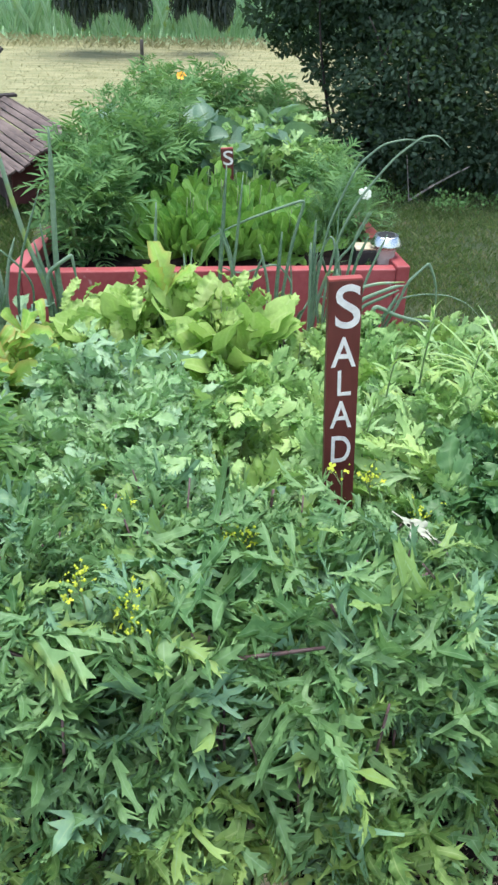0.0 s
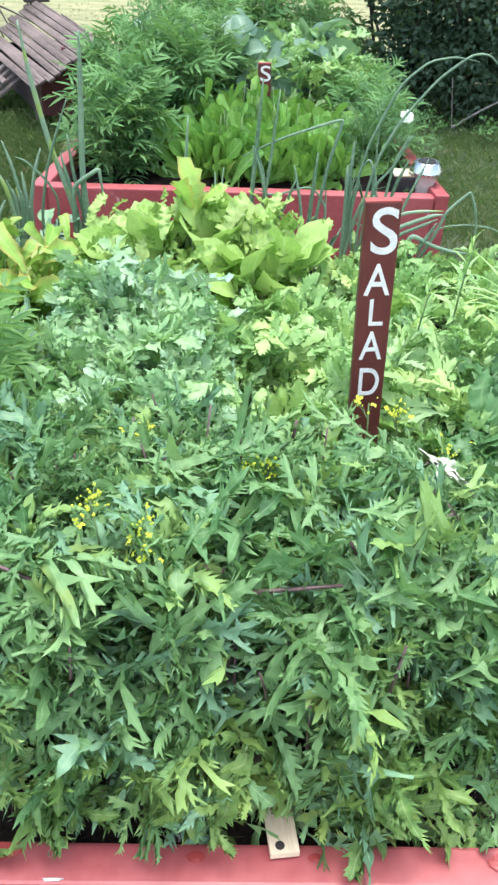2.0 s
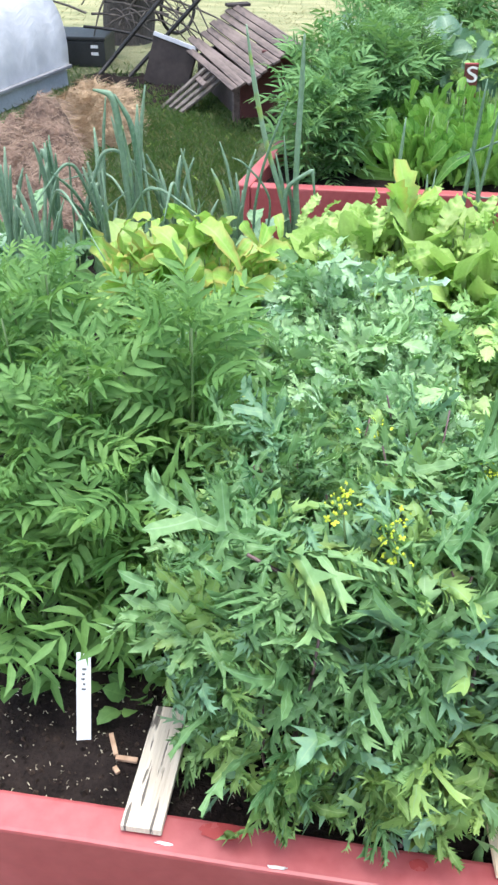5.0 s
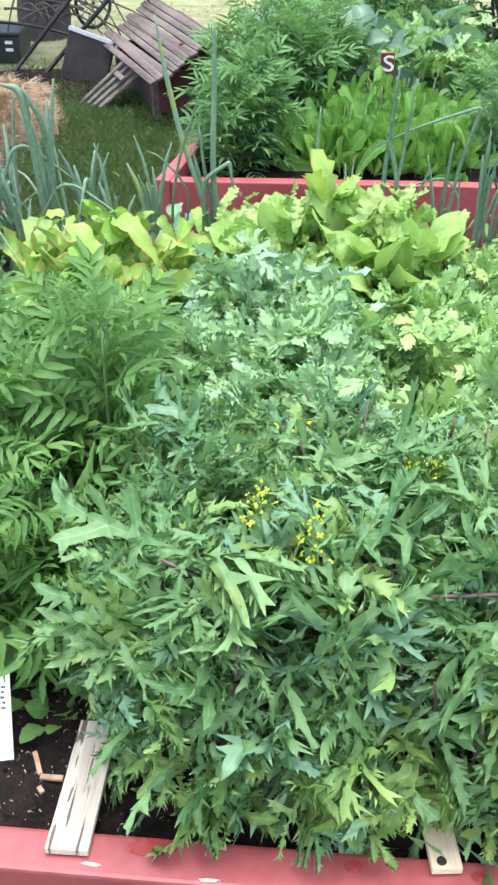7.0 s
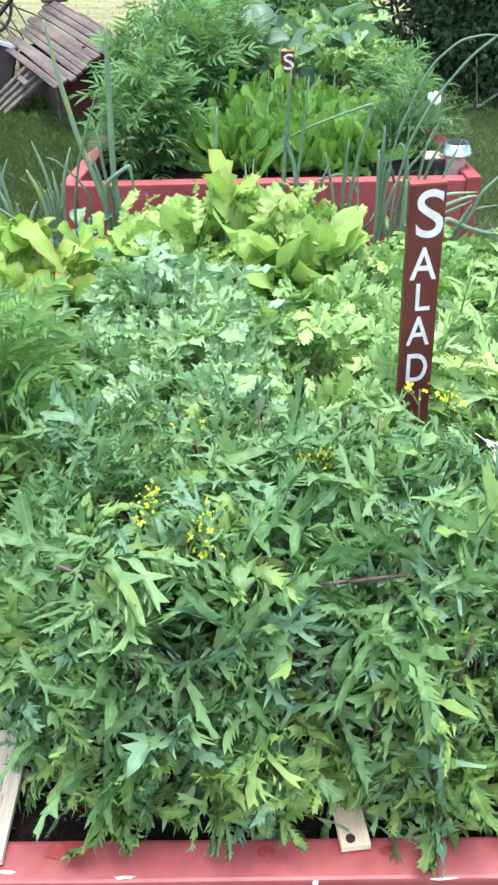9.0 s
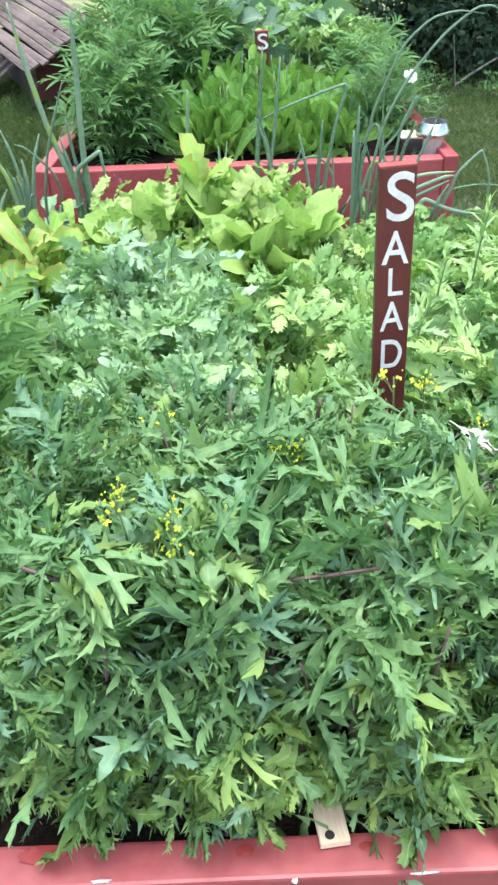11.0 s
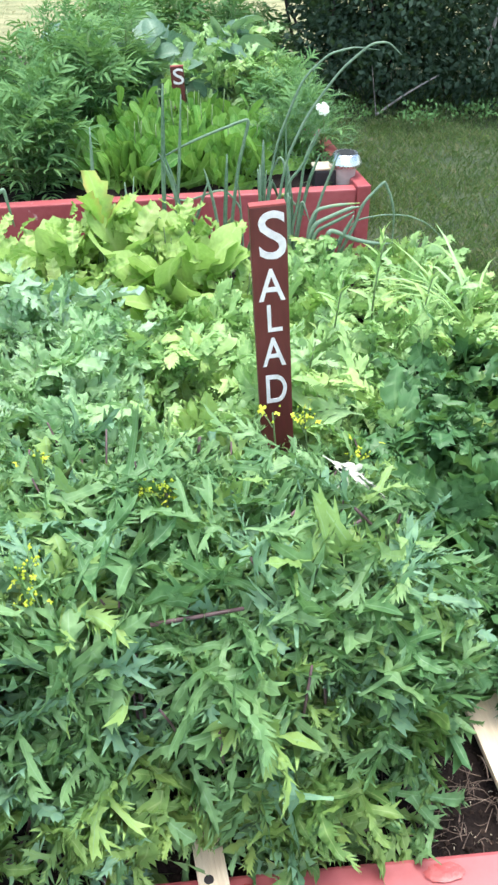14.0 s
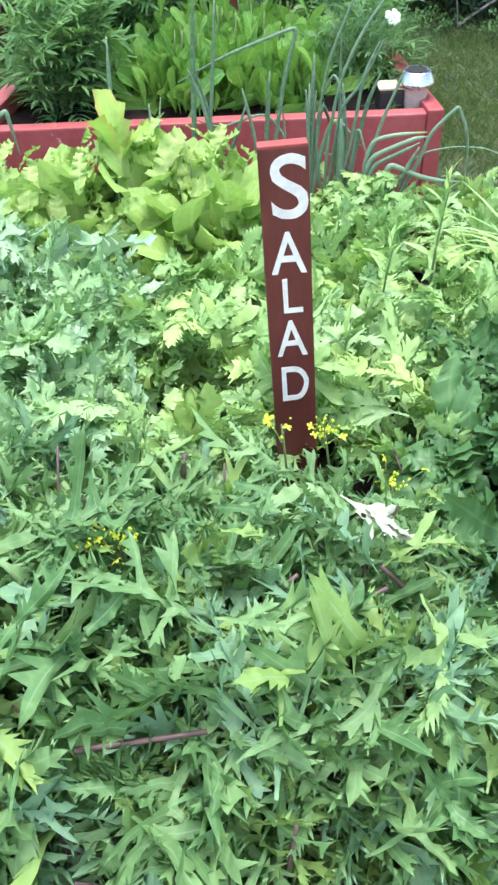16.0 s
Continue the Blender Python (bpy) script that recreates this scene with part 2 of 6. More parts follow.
M_IRON = surface("black_iron", (0.015, 0.015, 0.017), (0.04, 0.037, 0.036), 18, 0.5, 0.3, metal=0.4)
M_PLASTIC = surface("milky_plastic_sheet", (0.48, 0.49, 0.53), (0.66, 0.66, 0.69), 2.5, 0.45, 0.6, 14, stretch=(1.0, 6.0, 1.0), dist=0.02)
M_GREYBOARD = surface("grey_board", (0.40, 0.41, 0.44), (0.54, 0.55, 0.58), 5, 0.7, 0.3)
M_SEAM = surface("grey_seam", (0.16, 0.16, 0.18), (0.26, 0.26, 0.28), 8, 0.7, 0.2)
M_BARK = surface("dark_bark", (0.025, 0.022, 0.02), (0.07, 0.06, 0.055), 14, 0.9, 1.0, 60, stretch=(1, 1, 0.3), dist=0.03)
M_CHROME = surface("brushed_steel", (0.62, 0.63, 0.65), (0.78, 0.79, 0.8), 30, 0.28, 0.05, 120, metal=1.0)
M_LAMPBODY = surface("frosted_plastic", (0.42, 0.36, 0.34), (0.56, 0.49, 0.46), 20, 0.4, 0.1)
M_POSTWOOD = surface("grey_post", (0.03, 0.028, 0.026), (0.07, 0.065, 0.06), 20, 0.9, 0.4)


def ground_material():
    m, nt, bsdf, _ = tree_of("field_ground")
    pos = nt.nodes.new("ShaderNodeNewGeometry").outputs["Position"]
    xyz = nt.nodes.new("ShaderNodeSeparateXYZ")
    nt.links.new(pos, xyz.inputs[0])
    big, mid, fine = noisy(nt, 0.9, 4.0, pos), noisy(nt, 7.0, 6.0, pos), noisy(nt, 60.0, 5.0, pos)
    both = maths(nt, "ADD", maths(nt, "MULTIPLY", mid, 0.5), maths(nt, "MULTIPLY", fine, 0.5))
    lawn = mixer(nt, ramped(nt, both, 0.38, 0.62), (0.022, 0.042, 0.018), (0.065, 0.088, 0.038))
    lawn = mixer(nt, ramped(nt, mid, 0.64, 0.74), lawn, (0.15, 0.115, 0.07))
    mp = nt.nodes.new("ShaderNodeMapping")
    mp.inputs["Scale"].default_value = (1.0, 3.0, 1.0)
    nt.links.new(pos, mp.inputs[0])
    hay = mixer(nt, ramped(nt, noisy(nt, 3.0, 7.0, mp.outputs[0]), 0.35, 0.65), (0.21, 0.225, 0.105), (0.35, 0.335, 0.185))
    # crop ground paled likewise, haze included in the colour
    crop = mixer(nt, ramped(nt, both, 0.35, 0.65), (0.22, 0.4, 0.22), (0.38, 0.55, 0.36))
    y = maths(nt, "ADD", xyz.outputs[1], maths(nt, "MULTIPLY", maths(nt, "SUBTRACT", big, 0.5), 1.6))
    col = mixer(nt, ramped(nt, y, 6.0, 6.9), lawn, hay)
    col = mixer(nt, ramped(nt, xyz.outputs[1], 12.3, 12.6), col, crop)
    nt.links.new(col, bsdf.inputs["Base Color"])
    bsdf.inputs["Roughness"].default_value = 0.95
    bumped(nt, bsdf, both, 0.8, 0.03)
    return m


M_GROUND = ground_material()

# ---- building helpers ----


def mesh_of(name, v, f, uv=None, smooth=True):
    """A mesh of triangles from arrays; uv has one row for each vertex."""
    v, f = np.asarray(v, np.float32), np.asarray(f, np.int32)
    me = bpy.data.meshes.new(name)
    me.vertices.add(len(v))
    me.vertices.foreach_set("co", v.ravel())
    me.loops.add(f.size)
    me.loops.foreach_set("vertex_index", f.ravel())
    me.polygons.add(len(f))
    me.polygons.foreach_set("loop_start", np.arange(0, f.size, 3, dtype=np.int32))
    me.polygons.foreach_set("use_smooth", np.full(len(f), smooth))
    if uv is not None:
        me.uv_layers.new(name="UVMap").data.foreach_set("uv", np.asarray(uv, np.float32)[f.ravel()].ravel())
    me.update(calc_edges=True)
    me.validate()
    return me


class Heap:
    """Gathers many small shapes into one mesh."""

    def __init__(self):
        self.v, self.f, self.uv, self.n = [], [], [], 0
        self.tone = []

    def add(self, shape, m=None):
        v, f, uv = shape
        if m is not None:
            a = np.array(m)
            v = v @ a[:3, :3].T + a[:3, 3]
        self.v.append(v), self.f.append(f + self.n), self.uv.append(uv)
        self.tone.append(np.full(len(v), (len(self.tone) * 0.618034) % 1.0, np.float32))
        self.n += len(v)

    def mesh(self, name, smooth=True):
        me = mesh_of(name, np.concatenate(self.v), np.concatenate(self.f), np.concatenate(self.uv), smooth)
        me.attributes.new("leaf_tone", "FLOAT", "POINT").data.foreach_set("value", np.concatenate(self.tone))
        return me


def thing(name, at=(0, 0, 0), label="", category="", group="", kind=""):
    ob = new(name)
    ob.empty_display_size = 0.05
    ob.location = at
    return tagged(ob, label, category, group, kind)


def solid(name, me, material, label="", category="", group="", kind="", at=None):
    """A top-level thing of one mesh."""
    if not me.materials:
        me.materials.append(material)
    ob = new(name, me)
    if at is not None:
        ob.matrix_basis = at
    return tagged(ob, label, category, group, kind)


def part(name, me, material, parent, label="", at=None, kind=""):
    """One mesh under a thing or a part; at is a pose in the world's axes from the thing's base."""
    if isinstance(me, bmesh.types.BMesh):
        bm, me = me, bpy.data.meshes.new(name)
        bm.to_mesh(me)
        bm.free()
    if not me.materials:
        me.materials.append(material)
    ob = new(name, me)
    ob.parent = parent
    if at is not None:
        ob.matrix_basis = at
    return tagged(ob, label, kind=kind)


def from_base(base, m):
    return Matrix.Translation(-Vector(base)) @ m


def box(sx, sy, sz, bevel=0.004, centre=(0, 0, 0), cuts=0, wobble=0.0):
    bm = bmesh.new()
    bmesh.ops.create_cube(bm, size=1.0)
    bmesh.ops.scale(bm, vec=(sx, sy, sz), verts=bm.verts)
    if bevel:
        bmesh.ops.bevel(bm, geom=bm.edges[:], offset=bevel, segments=2, profile=0.6, affect="EDGES")
    if cuts:
        bmesh.ops.subdivide_edges(bm, edges=[e for e in bm.edges if e.calc_length() > max(sx, sy, sz) * 0.6], cuts=cuts)
    if wobble:
        for v in bm.verts:
            v.co += noise.noise_vector(v.co * 9 + Vector(centre) * 3) * wobble
    bmesh.ops.translate(bm, vec=centre, verts=bm.verts)
    return bm


def tube(points, radii, sides=6, cap=True):
    """A tapering round rod along points: arrays of vertices, triangles and uv."""
    p = np.asarray(points, float)
    t = np.gradient(p, axis=0)
    t /= np.linalg.norm(t, axis=1)[:, None] + 1e-9
    ref = np.array([0.31, 0.95, 0.05])
    if abs(t[0] @ ref) > 0.9:
        ref = np.array([0.95, -0.2, 0.2])
    x = np.cross(t, ref)
    x /= np.linalg.norm(x, axis=1)[:, None] + 1e-9
    y = np.cross(t, x)
    a = np.linspace(0, 2 * np.pi, sides, endpoint=False)
    r = np.broadcast_to(np.asarray(radii, float), (len(p),))
    v = p[:, None] + r[:, None, None] * (np.cos(a)[None, :, None] * x[:, None] + np.sin(a)[None, :, None] * y[:, None])
    n, f = len(p), []
    for i in range(n - 1):
        for j in range(sides):
            k = (j + 1) % sides
            a0, a1, b0, b1 = i * sides + j, i * sides + k, (i + 1) * sides + j, (i + 1) * sides + k
            f += [(a0, a1, b1), (a0, b1, b0)]
    if cap:
        for base in (0, (n - 1) * sides):
            f += [(base, base + j, base + j + 1) for j in range(1, sides - 1)]
    uv = np.stack([np.tile(np.full(sides, 0.25), n), np.repeat(np.linspace(0, 1, n), sides)], 1)
    return v.reshape(-1, 3), np.array(f), uv


def bend(p0, p1, lift, n=8, sag=(0, 0, 0)):
    """Points of an arc from p0 to p1 that rises by lift in its middle and is pushed by sag."""
    s = np.linspace(0, 1, n)[:, None]
    p0, p1 = np.array(p0, float), np.array(p1, float)
    return p0 + (p1 - p0) * s + (4 * s * (1 - s)) * (np.array([0, 0, lift]) + np.array(sag))


def spin(profile, n=24):
    """A turned shape round z from (radius, height) pairs."""
    bm = bmesh.new()
    rings = [[bm.verts.new((r * math.cos(2 * math.pi * i / n), r * math.sin(2 * math.pi * i / n), z)) for i in range(n)] for r, z in profile]
    for lo, hi in zip(rings, rings[1:]):
        for i in range(n):
            bm.faces.new((lo[i], lo[(i + 1) % n], hi[(i + 1) % n], hi[i])).smooth = True
    for ring in (rings[0], rings[-1]):
        bm.faces.new(ring)
    bmesh.ops.recalc_face_normals(bm, faces=bm.faces)
    return bm


# ---- leaves ----


def blade(length, us, wl, wr, fl, fr, rise, droop, fold=0.25, twist=0.0, ruffle=0.0, seed=0, stiff=1.3):
    """A leaf along +y: at each station the half-widths left and right, pushed forward by fl and fr; it rises, then droops."""
    r = np.random.default_rng(seed)
    us = np.asarray(us, float)
    ang = rise - droop * us ** stiff
    seg = np.diff(us, prepend=us[0]) * length
    y, z = np.cumsum(seg * np.cos(ang)), np.cumsum(seg * np.sin(ang))
    sway = np.cumsum(seg * 0.35 * np.sin(us * 3 + r.uniform(0, 6)) * r.uniform(-1, 1))
    c = np.stack([sway, y, z], 1)
    t = np.stack([np.zeros_like(us), np.cos(ang), np.sin(ang)], 1)
    nrm = np.stack([np.zeros_like(us), -np.sin(ang), np.cos(ang)], 1)
    tw = twist * us
    x = np.stack([np.cos(tw), np.zeros_like(us), np.zeros_like(us)], 1) + np.sin(tw)[:, None] * nrm
    rows = []
    for sgn, w, f in ((-1, wl, fl), (0, None, None), (1, wr, fr)):
        if sgn == 0:
            rows.append(c)
            continue
        w, f = np.asarray(w) * length, np.asarray(f) * length
        wave = ruffle * length * r.normal(0, 1, len(us)) * (w / (w.max() + 1e-9))
        rows.append(c + sgn * np.cos(fold) * w[:, None] * x + (np.sin(fold) * w + wave)[:, None] * nrm + f[:, None] * t)
    v = np.stack(rows, 1).reshape(-1, 3)
    f = []
    for i in range(len(us) - 1):
        for j in range(2):
            a, b = i * 3 + j, (i + 1) * 3 + j
            f += [(a, a + 1, b + 1), (a, b + 1, b)]
    uv = np.stack([np.tile([0.0, 0.5, 1.0], len(us)), np.repeat(us, 3)], 1)
    return v, np.array(f), uv


def jagged_leaf(length, seed, lobes=5, wide=0.2, petiole=0.25, droop=1.4, rise=0.6, deep=0.8, ruffle=0.03):
    """A mizuna leaf: a narrow stalk, then pointed forward lobes with deep gaps between, and a pointed end."""
    r = np.random.default_rng(seed)
    lobes = max(2, lobes + int(r.integers(-1, 2)))
    wide *= r.uniform(0.6, 1.15)
    us, wl, wr, fl, fr = [0, petiole * 0.6], [0.010, 0.013], [0.010, 0.013], [0, 0], [0, 0]
    for i in range(lobes):
        u0, d = petiole + (1 - petiole) * i / lobes, (1 - petiole) / lobes
        env = max(0.08, math.sin(math.pi * min(1, 0.25 + 0.7 * (i + 0.5) / lobes) ** 1.15) * wide)
        size = [r.uniform(0.35, 1.3), r.uniform(0.35, 1.3)]
        push = [r.uniform(0.01, 0.15), r.uniform(0.01, 0.15)]
        for du, k, fw in ((0.0, 1 - deep, 0.0), (0.3, 0.5, 0.15), (0.55, 1.0, 1.0), (0.72, 0.45, 0.35)):
            us.append(u0 + d * du)
            for w, f, q, p in ((wl, fl, size[0], push[0]), (wr, fr, size[1], push[1])):
                w.append(env * max(k * q, 0.2) * r.uniform(0.85, 1.15)), f.append(fw * p)
    us.append(1.0), wl.append(0.002), wr.append(0.002), fl.append(0), fr.append(0)
    return blade(length, us, wl, wr, fl, fr, rise * r.uniform(0.2, 1.6), droop * r.uniform(0.2, 1.7), r.uniform(-0.25, 0.7), r.uniform(-1.5, 1.5), ruffle, seed)


def frilly_leaf(length, seed, wide=0.3, teeth=7, ruffle=0.03, petiole=0.22, droop=1.4, rise=0.7, deep=0.45):
    """A broad leaf with toothed, ruffled edges."""
    r = np.random.default_rng(seed)
    us, wl, wr, fl, fr = [0, petiole * 0.7], [0.015, 0.016], [0.015, 0.016], [0, 0], [0, 0]
    n = teeth * 2
    for i in range(n):
        s = (i + 0.5) / n
        us.append(petiole + (1 - petiole) * s)
        env = wide * (math.sin(math.pi * (0.12 + 0.8 * s)) ** 0.7) * (0.75 + 0.35 * s)
        for w, f in ((wl, fl), (wr, fr)):
            k = r.uniform(0.85, 1.2) if i % 2 else r.uniform(1 - deep - 0.1, 1 - deep + 0.15)
            w.append(env * k), f.append((0.05 if i % 2 else -0.01) * r.uniform(0.6, 1.4))
    us.append(1.0), wl.append(0.02), wr.append(0.02), fl.append(0.01), fr.append(0.01)
    return blade(length, us, wl, wr, fl, fr, rise, droop * r.uniform(0.7, 1.3), r.uniform(0.0, 0.45), r.uniform(-0.6, 0.6), ruffle, seed)


def lobed_leaf(length, seed, pairs=5, lobe=0.25, fat=0.2, core=0.05, end=0.34, end_fat=0.2, petiole=0.2, rise=0.6, droop=1.3, curl=0.8, hooks=0.5, spread=(32, 62), rows=6, ripple=0.15, neck=(1.3, 0.75, 0.55, 0.8, 0.5)):
    """A deeply cut leaf: a narrow blade with slender pointed lobes, each with hooked teeth, bent, cupped and twisted as a whole."""
    r = np.random.default_rng(seed)
    pairs = max(2, pairs + int(r.integers(-1, 2)))
    flat, faces, uvs, count = [], [], [], 0

    def strip(start, aim, size, half, m, turn, lift, barbs, barb_size):
        nonlocal count
        u = np.linspace(0, 1, m)
        a = aim + turn * u
        step = size / (m - 1)
        x = start[0] + np.concatenate([[0], np.cumsum(np.sin(a[:-1]))]) * step
        y = start[1] + np.concatenate([[0], np.cumsum(np.cos(a[:-1]))]) * step
        tilt, cup_in = r.uniform(-0.5, 0.5) * curl, r.uniform(-0.3, 0.8)
        w = half(u) * r.uniform(0.85, 1.15, m)
        w[-1] = min(w[-1], 0.003)
        cols = []
        for sgn in (-1, 0, 1):
            h = lift * size * u ** 1.5 + sgn * tilt * w + abs(sgn) * w * (0.5 * cup_in + ripple * 2.0 * r.normal(0, 1, m))
            cols.append(np.stack([x + sgn * np.cos(a) * w, y - sgn * np.sin(a) * w, h], 1))
        flat.append(np.stack(cols, 1).reshape(-1, 3))
        uvs.append(np.stack([np.tile([0.0, 0.5, 1.0], m), np.repeat(u, 3)], 1))
        for i in range(m - 1):
            for j in range(2):
                p, q = count + i * 3 + j, count + (i + 1) * 3 + j
                faces.extend([(p, p + 1, q + 1), (p, q + 1, q)])
        first, count = count, count + 3 * m
        tips, tip_uv = [], []
        for i in range(m - 2):
            for j, sgn in ((0, -1), (2, 1)):
                if r.uniform() < barbs[min(i, len(barbs) - 1)]:
                    k = barb_size * r.uniform(0.5, 1.4) * (1.0 - 0.45 * u[i])
                    base = 0.25 * cols[j][i] + 0.75 * cols[j][i + 1]
                    out = np.array([sgn * math.cos(a[i]) + 0.75 * math.sin(a[i]), -sgn * math.sin(a[i]) + 0.75 * math.cos(a[i]), r.uniform(-0.7, 0.7) * curl])
                    tips.append(base + out * k)
                    tip_uv.append((0.25 if j == 0 else 0.75, u[i]))
                    faces.append((first + i * 3 + j, first + (i + 1) * 3 + j, count))
                    count += 1
        if tips:
            flat.append(np.array(tips))
            uvs.append(np.array(tip_uv))

    stem = 1 - end * 0.75
    strip((0, 0), 0.0, stem, lambda u: np.where(u < petiole, 0.012, core * (0.55 + 0.6 * np.sin(np.pi * np.clip((u - petiole) / (1 - petiole), 0, 1) * 0.8))), 10, 0.0, 0.0, (0, 0, 0, hooks * 0.6), lobe * 0.25)
    for i in range(pairs):
        s = petiole + (stem - 0.03 - petiole) * (i + 0.35) / pairs
        size = lobe * (0.5 + 0.65 * math.sin(math.pi * (i + 0.8) / (pairs + 0.7)))
        for sgn in (-1, 1):
            if r.uniform() < 0.1:
                continue
            L = size * r.uniform(0.6, 1.35)
            aim = math.radians(r.uniform(*spread))
            strip((0, s + r.uniform(-0.025, 0.025)), sgn * aim, L, lambda u: L * fat * np.interp(u, (0, 0.15, 0.4, 0.68, 0.88, 1), (*neck, 0)), rows, -sgn * r.uniform(-0.5, 0.7), r.uniform(-0.5, 0.6) * curl, (0.0, 0.0, 0.25 * hooks, hooks), L * 0.27)
    E = end * r.uniform(0.85, 1.2)
    strip((0, stem - 0.02), r.uniform(-0.15, 0.15), E, lambda u: E * end_fat * np.interp(u, (0, 0.2, 0.42, 0.6, 0.8, 1), (0.6, 0.55, 1.1, 0.8, 0.6, 0)), rows + 4, r.uniform(-0.5, 0.5), r.uniform(-0.3, 0.35) * curl, (hooks,), E * 0.2)
    p = np.concatenate(flat)
    a0, dr, tw = rise * r.uniform(0.2, 1.5), droop * r.uniform(0.2, 1.6), r.uniform(-0.9, 0.9) * curl
    cup, side = r.uniform(-1.2, 2.2) * curl, r.uniform(-1.0, 1.0)
    g = np.linspace(0, 1.5, 120)
    ang = a0 - dr * g ** 1.3
    cy, cz = np.cumsum(np.cos(ang)) * g[1], np.cumsum(np.sin(ang)) * g[1]
    y = np.clip(p[:, 1], 0, 1.5)
    an, t = np.interp(y, g, ang), tw * y
    c = np.stack([side * 0.25 * y * y, np.interp(y, g, cy), np.interp(y, g, cz)], 1)
    nrm = np.stack([np.zeros_like(y), -np.sin(an), np.cos(an)], 1)
    h = p[:, 2] + cup * p[:, 0] ** 2 + 0.1 * ripple * np.sin(p[:, 0] * 40 + seed) * np.sin(y * 31 + seed * 2)
    v = c + (np.cos(t) * p[:, 0] - np.sin(t) * h)[:, None] * np.array([1.0, 0, 0]) + (np.sin(t) * p[:, 0] + np.cos(t) * h)[:, None] * nrm
    return v * length, np.array(faces), np.concatenate(uvs)


def spoon_leaf(length, seed, wide=0.2, droop=0.6, rise=0.2, ruffle=0.012, fold=0.3, petiole=0.12, round_end=0.6):
    """A lettuce leaf: narrow below, broad and round above, cupped, with a wavy rim."""
    r = np.random.default_rng(seed)
    us = np.concatenate([[0, petiole], np.linspace(petiole + 0.1, 1.0, 10)])
    s = np.clip((us - petiole) / (1 - petiole), 0, 1)
    w = wide * (0.3 + 0.7 * s ** 0.8) * np.clip((1.0 - s) * 6, 0.0, 1) ** round_end
    w[:2] = wide * 0.25
    w[-1] = wide * 0.25
    wl, wr = w * r.uniform(0.88, 1.12, len(us)), w * r.uniform(0.88, 1.12, len(us))
    return blade(length, us, wl, wr, s * 0.03, s * 0.03, rise, droop * r.uniform(0.5, 1.4), fold * r.uniform(0.5, 1.5), r.uniform(-0.4, 0.4), ruffle, seed, 2.0)


def oval_leaf(length, seed, wide=0.3, petiole=0.25, droop=0.9, rise=0.6, ruffle=0.015):
    r = np.random.default_rng(seed)
    us = np.concatenate([[0, petiole * 0.9], np.linspace(petiole, 1.0, 9)])
    s = np.clip((us - petiole) / (1 - petiole), 0, 1)
    w = wide * np.sin(np.pi * np.clip(0.1 + 0.88 * s, 0, 1)) ** 0.75
    w[:2] = 0.02
    w[-1] = 0.01
    return blade(length, us, w * r.uniform(0.85, 1.1, len(us)), w * r.uniform(0.85, 1.1, len(us)), s * 0, s * 0, rise, droop * r.uniform(0.6, 1.3), r.uniform(0.1, 0.5), r.uniform(-0.4, 0.4), ruffle, seed)


def feather_leaf(length, seed, pairs=7, leaflet=0.33, slim=0.17, droop=0.8, rise=0.6):
    """A marigold leaf: a midrib with pairs of narrow pointed leaflets."""
    r = np.random.default_rng(seed)
    heap = Heap()
    n = 12
    us = np.linspace(0, 1, n)
    ang = rise - droop * r.uniform(0.6, 1.4) * us
    y, z = np.cumsum(np.cos(ang)) / n * length, np.cumsum(np.sin(ang)) / n * length
    c = np.stack([np.sin(us * 2) * length * r.uniform(-0.06, 0.06), y, z], 1)
    heap.add(tube(c, np.linspace(0.008, 0.003, n) * length, 3, False))
    for i in range(pairs):
        s = 0.22 + 0.72 * i / (pairs - 1)
        k = s * (n - 1)
        j = min(int(k), n - 2)
        p = c[j] + (c[j + 1] - c[j]) * (k - j)
        size = leaflet * length * (0.6 + 0.55 * math.sin(math.pi * (0.15 + 0.7 * i / pairs)))
        for sgn in (-1, 1):
            one = blade(size, [0, 0.25, 0.6, 1], [0.02, slim, slim * 0.8, 0.0], [0.02, slim, slim * 0.8, 0.0], [0] * 4, [0] * 4, 0.15, r.uniform(0.2, 0.9), 0.3, 0, 0.0, seed * 31 + i)
            heap.add(one, Matrix.Translation(p) @ pose(0, 0, 0, math.degrees(ang[j]) + r.uniform(-8, 8), r.uniform(-18, 18), sgn * -r.uniform(42, 62)))
    tip = blade(leaflet * length, [0, 0.3, 0.65, 1], [0.02, slim, slim * 0.8, 0], [0.02, slim, slim * 0.8, 0], [0] * 4, [0] * 4, 0, 0.5, 0.3, 0, 0, seed)
    heap.add(tip, Matrix.Translation(c[-1]) @ pose(0, 0, 0, math.degrees(ang[-1])))
    return np.concatenate(heap.v), np.concatenate(heap.f), np.concatenate(heap.uv)


def thread_leaf(length, seed):
    """A fennel frond: a stalk that forks into many fine threads."""
    r = np.random.default_rng(seed)
    heap = Heap()
    heap.add(tube(bend((0, 0, 0), (0, length, 0), length * 0.12, 5), 0.008 * length, 3, False))
    for i in range(22):
        s = r.uniform(0.25, 1)
        p = np.array([0, s * length, 4 * s * (1 - s) * length * 0.12])
        a, b = r.uniform(-1.2, 1.2), r.uniform(-0.5, 0.8)
        d = np.array([math.sin(a), math.cos(a), b]) * length * r.uniform(0.15, 0.38)
        side = np.array([math.cos(a), -math.sin(a), 0.0]) * length * 0.008
        heap.add((np.array([p - side, p + side, p + d * 0.6 + side, p + d]), np.array([(0, 1, 2), (0, 2, 3)]), np.array([[0.3, 0], [0.7, 0], [0.7, 0.5], [0.5, 1.0]])))
    return np.concatenate(heap.v), np.concatenate(heap.f), np.concatenate(heap.uv)


